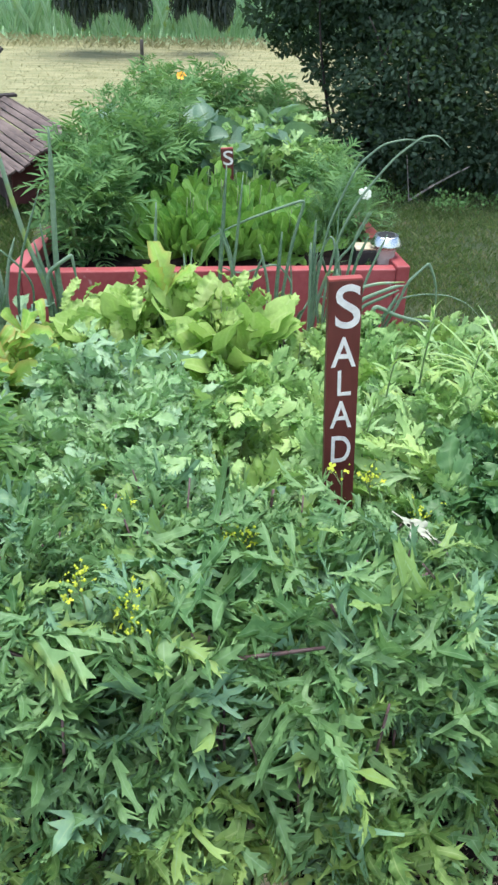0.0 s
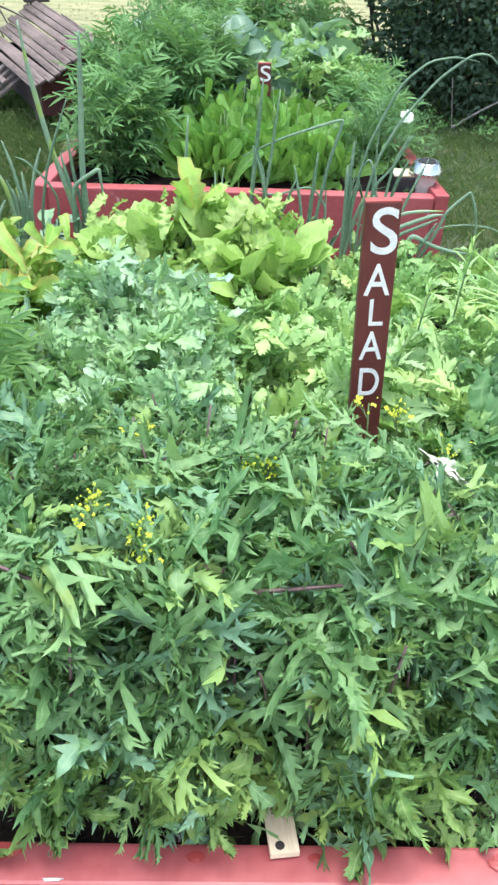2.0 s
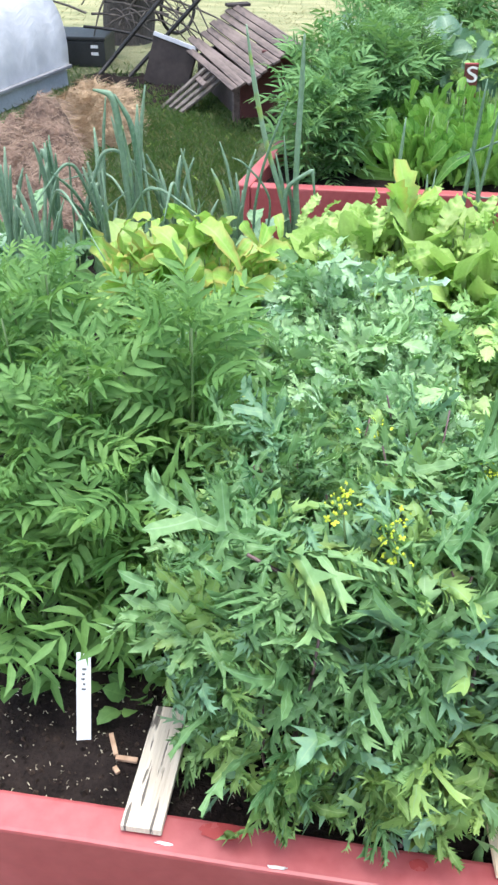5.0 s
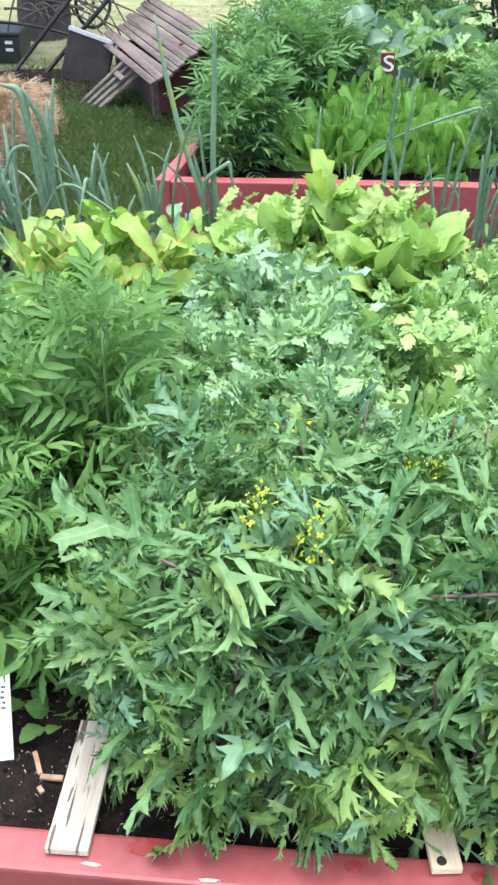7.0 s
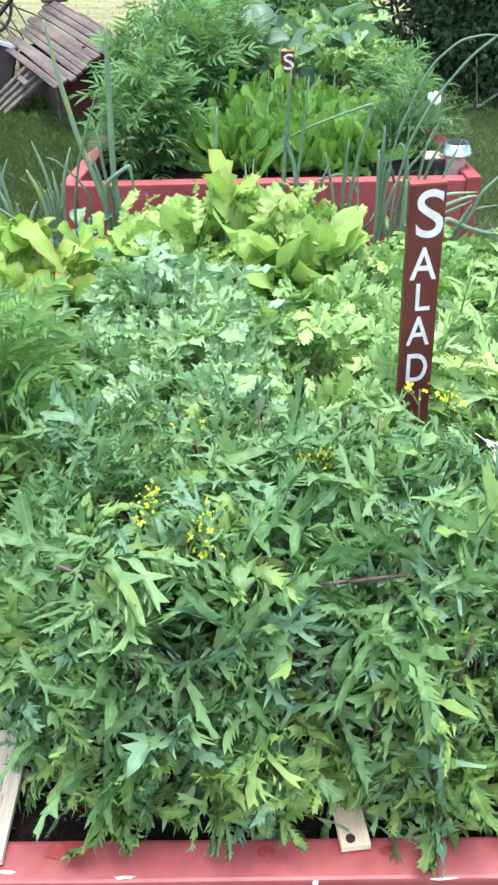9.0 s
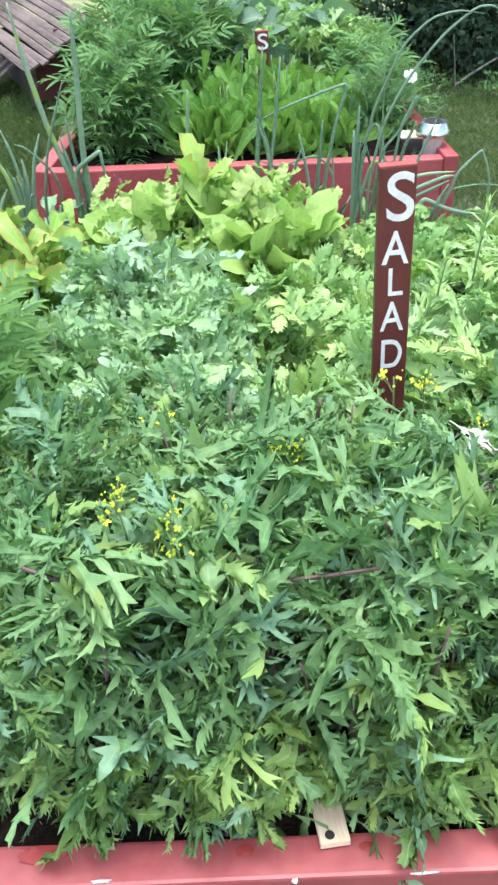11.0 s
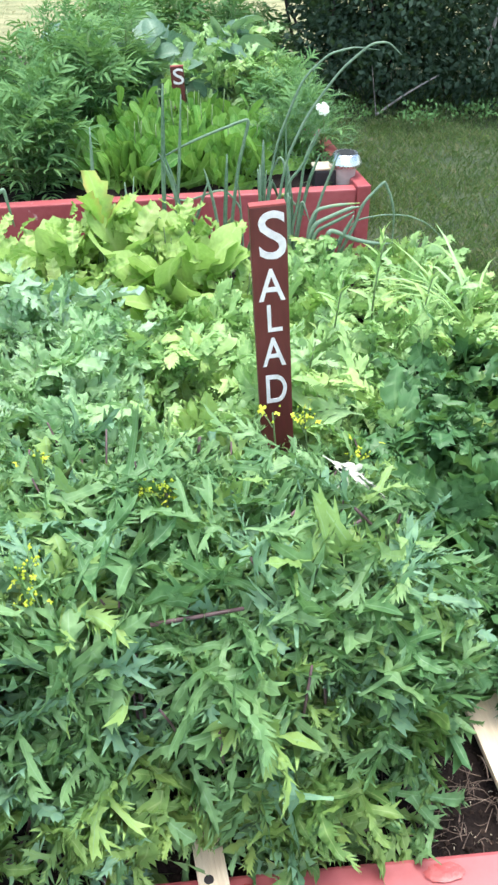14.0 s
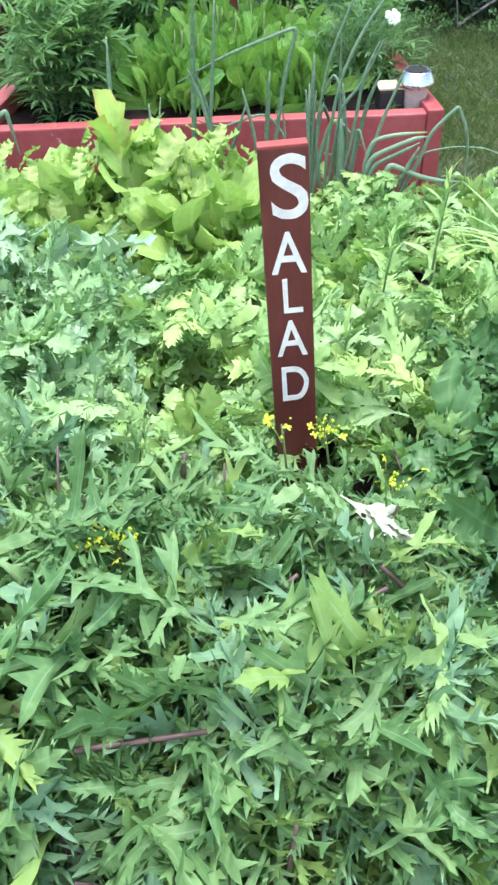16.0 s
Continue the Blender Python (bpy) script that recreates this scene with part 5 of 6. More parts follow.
tag = thing("plant_tag", (-0.457, 1.035, 0.25), "white plastic plant tag with handwriting, stuck in soil", "plant tag")
TAG = pose(0, 0, 0, -28, 1, 6)
part("strip", box(0.0235, 0.0016, 0.16, 0.0007, (0, 0, 0.08)), M_TAG, tag, at=TAG)
for i, (dx, w) in enumerate(((0.0, 0.007), (0.001, 0.004), (-0.001, 0.006), (0.0, 0.005), (0.001, 0.007))):
    part("writing", box(w, 0.0006, 0.0035, 0.0002, (dx, -0.0012, 0.098 + 0.0085 * i)), M_INK, tag, "faint grey handwriting", at=TAG)

# ---- bits on the soil ----
for i, (x, y, yaw, tilt, long, wide) in enumerate(((-0.405, 1.03, 25, 5, 0.04, 0.008), (-0.378, 1.005, 88, 0, 0.036, 0.009), (-0.39, 0.985, 40, 0, 0.013, 0.008))):
    bm = box(wide, long, 0.006, 0.0015, (0, 0, 0), cuts=3, wobble=0.002)
    me = bpy.data.meshes.new("wood_chip")
    bm.to_mesh(me)
    bm.free()
    solid("wood_chip", me, M_CHIP, "orange-brown wood chip lying on dark soil", "wood chip", "wood chips on the soil", at=pose(x, y, 0.272, tilt, 0, yaw))

litter = Heap()
lr = np.random.default_rng(21)
for i in range(330):
    x, y = (lr.uniform(-0.75, -0.2), lr.uniform(0.91, 1.2)) if i < 230 else (lr.uniform(0.42, 0.75), lr.uniform(0.87, 1.12))
    a, L = lr.uniform(0, 6.28), lr.uniform(0.002, 0.008)
    z = soil_height(x, y) + 0.002
    d = np.array([math.cos(a), math.sin(a), lr.uniform(-0.1, 0.25)]) * L
    litter.add(tube(bend((x, y, z), np.array([x, y, z]) + d, 0.003, 3), lr.uniform(0.0003, 0.0009), 3))
for i in range(260):
    x, y = (lr.uniform(-0.8, -0.2), lr.uniform(0.91, 1.25)) if i < 200 else (lr.uniform(0.42, 0.75), lr.uniform(0.87, 1.12))
    k = lr.uniform(0.0008, 0.0022)
    v = np.array([(1, 0, 0), (-1, 0.2, 0), (0, 1, 0.1), (0.2, -1, 0), (0, 0, 0.9), (0, 0, -0.6)]) * k * lr.uniform(0.6, 1.3, (6, 3)) + (x, y, soil_height(x, y) + k * 0.5)
    litter.add((v, np.array([(0, 2, 4), (2, 1, 4), (1, 3, 4), (3, 0, 4), (2, 0, 5), (1, 2, 5), (3, 1, 5), (0, 3, 5)]), v[:, :2].copy()))
solid("soil_litter", litter.mesh("soil_litter"), M_DEAD, "pale dry root bits scattered over dark soil", "litter", kind="stuff")
clods = Heap()
for i in range(2600):
    x, y = (lr.uniform(-0.95, -0.18), lr.uniform(0.90, 1.25)) if i < 1700 else (lr.uniform(0.42, 0.8), lr.uniform(0.86, 1.15))
    s = 0.0016 + 0.0055 * lr.uniform(0, 1) ** 3
    v = np.array([(1, 0, 0), (-1, 0.1, 0), (0, 1, 0.2), (0.1, -1, 0), (0, 0.1, 0.8), (0, 0, -0.6)]) * s * lr.uniform(0.6, 1.3, (6, 3))
    clods.add((v, np.array([(0, 2, 4), (2, 1, 4), (1, 3, 4), (3, 0, 4), (2, 0, 5), (1, 2, 5), (3, 1, 5), (0, 3, 5)]), v[:, :2].copy()), pose(x, y, soil_height(x, y) + s * 0.2, 0, 0, lr.uniform(0, 360)))
solid("soil_clods", clods.mesh("soil_clods", False), M_CLOD, "dark crumbs of soil and bark on the bed", "soil", kind="stuff")
twigs = Heap()
for i in range(95):
    x, y = lr.uniform(0.44, 0.64), lr.uniform(0.875, 1.0)
    a, L = lr.uniform(0, 6.28), lr.uniform(0.015, 0.07)
    p = np.array([x, y, 0.27 + lr.uniform(0, 0.02)])
    d = np.array([math.cos(a), math.sin(a) * 0.6, lr.uniform(-0.05, 0.4)]) * L
    d[1] = max(d[1], 0.89 - y)
    twigs.add(tube(bend(p, p + d, lr.uniform(-0.01, 0.025), 5), np.linspace(0.0009, 0.0004, 5), 4))
solid("dry_twigs", twigs.mesh("dry_twigs"), M_TWIG, "tangle of dry brown twigs on the soil", "twigs", kind="stuff")


# ---- flower stalks ----
def petals(n, size, cup=0.3):
    heap = Heap()
    for i in range(n):
        heap.add(blade(size, [0, 0.4, 0.8, 1], [0.1, 0.3, 0.34, 0.12], [0.1, 0.3, 0.34, 0.12], [0] * 4, [0] * 4, cup, 0.7, 0.1, 0, 0, i), pose(0, 0, 0, 0, 0, 360 * i / n))
    return np.concatenate(heap.v), np.concatenate(heap.f), np.concatenate(heap.uv)


BLOOM = mesh_of("flower", *petals(4, 0.016))
BLOOM.materials.append(M_YELLOW)


def pip(size):
    v = np.array([(1, 0, 0), (-1, 0, 0), (0, 1, 0), (0, -1, 0), (0, 0, 1.5), (0, 0, -1)]) * size
    return v, np.array([(0, 2, 4), (2, 1, 4), (1, 3, 4), (3, 0, 4), (2, 0, 5), (1, 2, 5), (3, 1, 5), (0, 3, 5)]), v[:, :2].copy()


def flower_stalk(foot, head, n, seed, spread=0.017, big=1.0):
    r = np.random.default_rng(seed)
    root = thing("flower_stalk", foot, "bolting mustard stalk with small yellow flowers and buds", "flower", "yellow flower stalks")
    top = np.array(head) - np.array(foot)
    stem = Heap()
    stem.add(tube(bend((0, 0, 0), top, 0, 7, (0.01, 0, 0)), np.linspace(0.003, 0.0014, 7), 5))
    ends = [top + np.array([r.normal(0, spread), r.normal(0, spread), r.normal(0, spread * 0.7)]) for _ in range(n)]
    for e in ends:
        stem.add(tube(bend(top - np.array([0, 0, 0.03]), e, 0.004, 4), 0.0007, 3))
    part("stem", stem.mesh("stem"), M_STEM, root)
    buds = Heap()
    for i in range(22 if big == 1.0 else 3):
        buds.add(pip(0.0023 * r.uniform(0.6, 1.5)), Matrix.Translation(top + np.array([r.normal(0, spread * 0.55), r.normal(0, spread * 0.55), r.normal(0, spread * 0.5)])))
    part("flower_head", buds.mesh("flower_head"), M_BUD, root, "tiny yellow-green buds", kind="stuff")
    for e in ends:
        part("flower", BLOOM, M_YELLOW, root, at=Matrix.Translation(e) @ pose(0, 0, 0, r.uniform(-60, 60), r.uniform(-60, 60), r.uniform(0, 360)) @ Matrix.Scale(big * r.uniform(0.2, 0.4), 4))


for i, (h, n) in enumerate((((-0.006, 1.055, 0.755), 8), ((0.004, 1.04, 0.72), 4), ((-0.071, 1.09, 0.765), 8), ((-0.013, 1.36, 0.69), 7), ((0.173, 1.239, 0.705), 9), ((0.14, 1.25, 0.705), 6), ((0.42, 1.46, 0.66), 10), ((0.5, 1.4, 0.62), 5), ((-0.26, 1.5, 0.64), 4), ((-0.13, 1.0, 0.6), 4))):
    flower_stalk((h[0] + 0.02, h[1] + 0.03, SOIL), h, n, 500 + i)
# two open flowers in front of the stake
flower_stalk((0.37, 1.47, SOIL), (0.362, 1.44, 0.69), 3, 520, 0.02, 1.5)

purple = thing("bolting_plant", (0.3, 1.15, SOIL), "bare purple-brown flowering stems among the leaves", "stems")
for i in range(40):
    x, y = lr.uniform(-0.45, 0.3), lr.uniform(-0.14, 0.3)
    h = mizuna_top(0.3 + x, 1.15 + y) - SOIL + lr.uniform(-0.01, 0.07)
    part("stem", mesh_of("stem", *tube(bend((x * 0.9, y * 0.9, 0), (x + lr.normal(0, 0.05), y + lr.normal(0, 0.05), h), 0, 7, (lr.normal(0, 0.015), lr.normal(0, 0.015), 0)), np.linspace(0.0026, 0.0016, 7), 5)), M_PURPLE, purple)
for i, (x, y, z, dx, dz) in enumerate(((0.235, 1.41, 0.655, 0.004, 0.05), (0.30, 1.10, 0.67, -0.02, 0.07), (0.33, 1.2, 0.66, 0.03, 0.05), (0.42, 1.2, 0.63, 0.04, 0.03), (0.49, 1.24, 0.62, -0.03, 0.06), (0.06, 1.1, 0.69, 0.05, 0.02), (0.2, 1.02, 0.66, 0.06, -0.01), (0.46, 1.05, 0.6, 0.05, 0.03), (-0.14, 1.03, 0.69, -0.05, 0.04))):
    part("cut_stem", mesh_of("cut_stem", *tube(bend((x - 0.3 - dx, y - 1.15, z - SOIL - dz), (x - 0.3 + dx, y - 1.15 + 0.01, z - SOIL + 0.012), 0, 5), np.linspace(0.0034, 0.0026, 5), 6)), M_PURPLE, purple, "cut purple-brown stem end")
withered = solid("withered_leaf", mesh_of("withered_leaf", *lobed_leaf(0.12, 5, pairs=2, lobe=0.3, fat=0.2, core=0.06, end=0.44, end_fat=0.22, curl=0.6)), M_PALELEAF, "pale withered leaf hanging among the greens", "leaf", at=leaf_pose((0.415, 1.30, 0.70), 4.2, -0.55, 0.2, 1.0))

# ---- solar lamp and pot on the second bed ----
lamp = thing("solar_light", (1.0, 3.61, 0.24), "small solar garden light with a steel cap", "garden light")
part("body", spin([(0.03, 0.0), (0.031, 0.02), (0.047, 0.115), (0.048, 0.122)], 28), M_LAMPBODY, lamp, "tapered frosted body")
part("cap", spin([(0.034, 0.155), (0.036, 0.160), (0.047, 0.160), (0.050, 0.156), (0.064, 0.126), (0.065, 0.119), (0.062, 0.115), (0.03, 0.117)][::-1], 36), M_CHROME, lamp, "flared brushed steel cap")
part("panel", spin([(0.0345, 0.1602), (0.034, 0.1625)], 24), M_BLACK, lamp, "dark solar panel on top")
pot = thing("plant_pot", (0.918, 3.63, 0.262), "black square plastic pot with a pale lid", "pot")
part("wall", box(0.086, 0.08, 0.078, 0.008, (0, 0, 0.039), 3, 0.001), M_BLACK, pot)
part("lid", box(0.09, 0.084, 0.008, 0.003, (0, 0, 0.083), 3, 0.001), M_DEAD, pot, "pale worn lid")

# flowers beside the second bed
white = thing("white_flower", (0.955, 3.86, 0.24), "white papery flower on a green stem", "flower")
part("stem", mesh_of("stem", *tube(bend((0, 0, 0), (0.0, 0, 0.26), 0, 5, (0.01, 0, 0)), 0.003, 5)), M_STEM, white)
part("flower_head", mesh_of("flower_head", *petals(7, 0.03, 0.4)), M_WHITE, white, at=pose(0.0, 0, 0.26, 50, 15, 0))
orange = thing("orange_flower", (0.235, 5.5, 0.0), "single orange marigold flower on a tall stem", "flower")
part("stem", mesh_of("stem", *tube(bend((0, 0, 0), (0, 0, 0.70), 0, 5), 0.003, 5)), M_STEM, orange)
part("flower_head", mesh_of("flower_head", *petals(12, 0.03, 0.9)), M_ORANGE, orange, at=pose(0, 0, 0.695, 45))


# ---- grassy plant at the bed's far corner ----
tall_grass = thing("tall_grass", (1.1, 2.36, SOIL), "clump of arching pale green grass leaves", "grass")
tg = np.random.default_rng(8)
for i in range(34):
    a, L, h = tg.uniform(0, 6.28), tg.uniform(0.15, 0.34), tg.uniform(0.15, 0.32)
    e = (L * math.cos(a), L * math.sin(a), h * tg.uniform(0.3, 1.0))
    part("blade", mesh_of("blade", *blade(math.hypot(L, h), [0, 0.2, 0.4, 0.6, 0.8, 1], [0.008, 0.016, 0.016, 0.013, 0.009, 0.001], [0.008, 0.016, 0.016, 0.013, 0.009, 0.001], [0] * 6, [0] * 6, 1.2, tg.uniform(0.8, 2.0), 0.3, 0.2, 0.0, i)), M_MUSTARD, tall_grass, at=pose(0.02 * math.cos(a), 0.02 * math.sin(a), 0, 0, 0, math.degrees(a) - 90))

# pale shoots standing over the mustard
shoot_rng = np.random.default_rng(61)
for sx, sy, tall in ((0.755, 2.2, 0.40), (0.62, 2.05, 0.36), (0.86, 2.12, 0.34), (0.5, 1.78, 0.36)):
    shoot = thing("mustard_shoot", (sx, sy, SOIL), "pale green mustard shoot with narrow leaves", "salad plant", "pale mustard shoots")
    part("stem", mesh_of("stem", *tube(bend((0, 0, 0), (0.005, 0, tall), 0, 7, (-0.015, 0, 0)), np.linspace(0.004, 0.0015, 7), 6)), M_STEM, shoot)
    for i in range(16):
        h = tall * (0.45 + 0.55 * i / 15)
        part("leaf", mesh_of("leaf", *blade(0.06 * (1.35 - 0.6 * i / 15), [0, 0.25, 0.5, 0.75, 1], [0.03, 0.1, 0.09, 0.06, 0.01], [0.03, 0.09, 0.1, 0.06, 0.01], [0] * 5, [0] * 5, 0.2, 0.5, 0.3, 0.3, 0.01, i)), M_MUSTARD, shoot, at=leaf_pose((-0.012 * math.sin(3 * h / tall), 0, h), i * 2.4, 0.4 + 0.6 * i / 15 + shoot_rng.normal(0, 0.15), 0, 1.0))

# ---- dark shrub ----
def crown_leaves(n, clumps, size, seed, hollow=0.6):
    """n small folded leaves over a cluster of uneven rounded clumps (x, y, z, rx, ry, rz)."""
    r = np.random.default_rng(seed)
    c = np.array(clumps)
    vol = c[:, 3] * c[:, 4] + c[:, 4] * c[:, 5]
    k = r.choice(len(c), n, p=vol / vol.sum())
    k.sort()
    d = r.normal(0, 1, (n, 3))
    d /= np.linalg.norm(d, axis=1)[:, None]
    rad = hollow + (1 - hollow) * r.uniform(0, 1, n) ** 0.6
    rad *= 1 + 0.18 * np.sin(d[:, 0] * 7 + k) * np.cos(d[:, 2] * 6 + k * 2)
    p = c[k, :3] + d * c[k, 3:] * rad[:, None]
    keep = p[:, 2] > 0.06
    p, d = p[keep], d[keep]
    n = len(p)
    f1 = d * 0.6 + r.normal(0, 0.7, (n, 3)) + np.array([0, 0, -0.15])
    f1 /= np.linalg.norm(f1, axis=1)[:, None]
    s1 = np.cross(f1, r.normal(0, 1, (n, 3)))
    s1 /= np.linalg.norm(s1, axis=1)[:, None]
    up = np.cross(s1, f1)
    L = (size * r.uniform(0.6, 1.3, n))[:, None]
    a, b, t = p, p + f1 * L * 0.5, p + f1 * L
    v = np.stack([a, b + s1 * L * 0.27 + up * L * 0.08, t, b - s1 * L * 0.27 + up * L * 0.08], 1).reshape(-1, 3)
    f = (np.arange(n)[:, None, None] * 4 + np.array([[0, 1, 2], [0, 2, 3]])[None]).reshape(-1, 3)
    uv = np.tile(np.array([[0.5, 0], [1, 0.5], [0.5, 1], [0, 0.5]]), (n, 1))
    return v, f, uv


def limbs(root, starts, n, reach, seed, rad=0.02, material=None):
    r = np.random.default_rng(seed)
    for i in range(n):
        x, y = starts[i % len(starts)]
        a = r.uniform(0, 6.28)
        e = (x + reach * r.uniform(0.2, 0.8) * math.cos(a), y + reach * r.uniform(0.2, 0.8) * math.sin(a), reach * r.uniform(0.8, 1.5))
        part("limb", mesh_of("limb", *tube(bend((x, y, -0.02), e, 0.1, 8, (r.normal(0, 0.06), r.normal(0, 0.06), 0)), np.linspace(rad, rad * 0.3, 8), 6)), material or M_BARK, root)


shrub = thing("shrub", (0, 0, 0), "large dense dark green shrub with shaded bare stems below", "shrub")
CLUMPS = [(1.62, 6.05, 0.62, 0.46, 0.55, 0.5), (1.28, 6.5, 1.15, 0.45, 0.5, 0.36), (0.86, 6.5, 0.93, 0.2, 0.2, 0.12), (0.98, 6.45, 0.78, 0.14, 0.15, 0.09), (1.2, 6.3, 0.72, 0.16, 0.2, 0.2), (1.75, 5.9, 0.62, 0.5, 0.6, 0.5), (2.25, 5.8, 0.6, 0.55, 0.6, 0.5), (2.8, 5.7, 0.6, 0.6, 0.6, 0.5), (1.5, 6.3, 1.25, 0.6, 0.6, 0.5), (2.1, 6.2, 1.3, 0.7, 0.6, 0.6),
          (2.8, 6.0, 1.3, 0.7, 0.6, 0.6), (1.12, 6.7, 1.2, 0.42, 0.5, 0.3), (3.4, 5.8, 0.9, 0.6, 0.6, 0.8), (1.8, 5.55, 0.3, 0.4, 0.25, 0.24), (2.35, 5.45, 0.3, 0.45, 0.25, 0.26), (1.45, 5.75, 0.3, 0.3, 0.3, 0.24), (2.0, 6.6, 1.9, 0.9, 0.7, 0.5), (1.3, 6.7, 1.7, 0.6, 0.6, 0.45)]
part("crown", mesh_of("crown", *crown_leaves(90000, CLUMPS, 0.044, 4, 0.35)), M_SHRUB, shrub, "dense small dark leaves", kind="stuff")
limbs(shrub, [(1.5, 6.0), (1.75, 5.85), (2.2, 5.9), (2.7, 6.0), (1.35, 6.3)], 14, 0.8, 5, 0.012)
part("limb", mesh_of("limb", *tube(bend((1.62, 5.42, 0.02), (1.95, 5.36, 0.24), 0.01, 6), np.linspace(0.008, 0.004, 6), 6)), M_STICK, shrub, "bare grey stick")
part("limb", mesh_of("limb", *tube(bend((1.62, 5.42, 0.0), (1.57, 5.42, 0.3), 0.0, 6), np.linspace(0.004, 0.002, 6), 6)), M_STICK, shrub, "bare grey stick")
part("limb", mesh_of("limb", *tube(bend((2.22, 5.35, 0.35), (2.36, 5.4, 0.95), 0.0, 7, (-0.02, 0, 0)), np.linspace(0.011, 0.005, 7), 6)), M_STICK, shrub, "bare grey stick")

# weeds along the shrub's foot
solid("shrub_weeds", mesh_of("shrub_weeds", *crown_leaves(5500, [(1.4 + 0.2 * i, 5.3 - 0.03 * i + 0.1 * math.sin(i * 2.3), 0.03, 0.16 + 0.08 * math.sin(i * 1.7), 0.14, 0.08 + 0.04 * math.cos(i * 2.9)) for i in range(11)], 0.026, 9, 0.2)), M_MARIGOLD_FAR, "low leafy weeds at the foot of the shrub", "weeds", kind="stuff")


# ---- weeping trees at the field edge ----
def weeping_tree(at, wide, low, seed, n=260):
    r = np.random.default_rng(seed)
    root = thing("weeping_tree", at, "dark weeping tree with hanging foliage at the field edge", "tree", "weeping trees")
    part("trunk", mesh_of("trunk", *tube(bend((0, 1.7, -0.05), (0.05, 0.9, 2.6), 0, 8, (0.06, 0, 0)), np.linspace(0.028, 0.02, 8), 9)), M_BARK, root)
    for i in range(7):
        a = r.uniform(0, 6.28)
        part("limb", mesh_of("limb", *tube(bend((0.03, 0.25, 1.6 + 0.14 * i), (wide * 0.8 * math.cos(a), 0.25 + wide * 0.6 * math.sin(a), 2.3), 0.3, 7), np.linspace(0.035, 0.01, 7), 6)), M_BARK, root)
    heap = Heap()
    for i in range(n):
        a, d = r.uniform(0, 6.28), wide * math.sqrt(r.uniform(0, 1))
        x, y = d * math.cos(a), d * 0.7 * math.sin(a)
        z0, z1 = 2.4 - 0.6 * (d / wide) ** 2, low + 0.16 * r.uniform(0, 1) ** 2 + 0.22 * abs(math.sin(x * 5.0 + seed))
        m = int((z0 - z1) / 0.035)
        z = np.linspace(z0, z1, m)
        px = x + 0.03 * np.sin(z * 3 + i)
        b = r.uniform(0, 6.28, m)
        w, L = 0.013, 0.085
        p = np.stack([px, np.full(m, y), z], 1)
        s = np.stack([np.cos(b), np.sin(b), np.zeros(m)], 1) * w
        e = p + np.stack([np.sin(b) * 0.03, np.cos(b) * 0.03, np.full(m, -L)], 1)
        v = np.stack([p - s, p + s, e], 1).reshape(-1, 3)
        heap.add((v, np.arange(m * 3).reshape(-1, 3), np.tile(np.array([[0, 0], [1, 0], [0.5, 1.0]]), (m, 1))))
    part("crown", heap.mesh("crown"), M_WEEP, root, "dark hanging strands of fine leaves", kind="stuff")


weeping_tree((-0.45, 11.4, 0), 0.55, 0.30, 1, 420)
weeping_tree((0.72, 11.6, 0), 0.36, 0.28, 2, 300)


# ---- fence posts ----
def fence_post(x, y, tall, rad=0.02):
    solid("fence_post", mesh_of("fence_post", *tube(bend((0, 0, -0.05), (0.005, 0, tall), 0, 6, (0.004, 0, 0)), np.linspace(rad, rad * 0.85, 6), 8)), M_POSTWOOD, "thin dark wooden fence post in the hay field", "fence post", "fence posts", at=pose(x, y, 0))


for x, y, h in ((0.0, 9.3, 0.42), (1.9, 11.9, 0.5), (0.9, 9.0, 0.22), (-2.6, 11.9, 0.5)):
    fence_post(x, y, h, 0.02 if x == 0.0 else 0.014)

# ---- slatted coop ----
coop = thing("coop", (-0.40, 5.2, 0.0), "small weathered wooden coop with slatted pitched roof", "coop")
CT = pose(0, 0, 0, 0, 0, 114) @ Matrix.Scale(1.07, 4)
# the left side wall is coloured grey-brown for its shade; near gable red
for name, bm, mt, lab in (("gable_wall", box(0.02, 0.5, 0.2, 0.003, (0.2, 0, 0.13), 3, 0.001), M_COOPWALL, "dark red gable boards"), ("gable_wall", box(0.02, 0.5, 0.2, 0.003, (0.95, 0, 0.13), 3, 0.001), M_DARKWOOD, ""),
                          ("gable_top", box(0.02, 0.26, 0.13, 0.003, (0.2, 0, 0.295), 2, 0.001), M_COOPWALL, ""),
                          ("side_wall", box(0.74, 0.02, 0.17, 0.003, (0.575, 0.25, 0.115), 3, 0.001), M_COOPSHADE, "side boards with their shade put into a grey-brown colour"), ("side_wall", box(0.74, 0.02, 0.17, 0.003, (0.575, -0.25, 0.115), 3, 0.001), M_DARKWOOD, ""), ("floor_board", box(0.73, 0.46, 0.02, 0.003, (0.575, 0, 0.05)), M_DARKWOOD, "")):
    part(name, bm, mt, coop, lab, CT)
for sx in (0.22, 0.93):
    for sy in (-0.265, 0.265):
        part("leg", box(0.035, 0.035, 0.2, 0.003, (sx, sy, 0.1)), M_ROOFWOOD, coop, at=CT)
sr = np.random.default_rng(15)
SLOPE = math.degrees(math.atan2(0.2, 0.33))
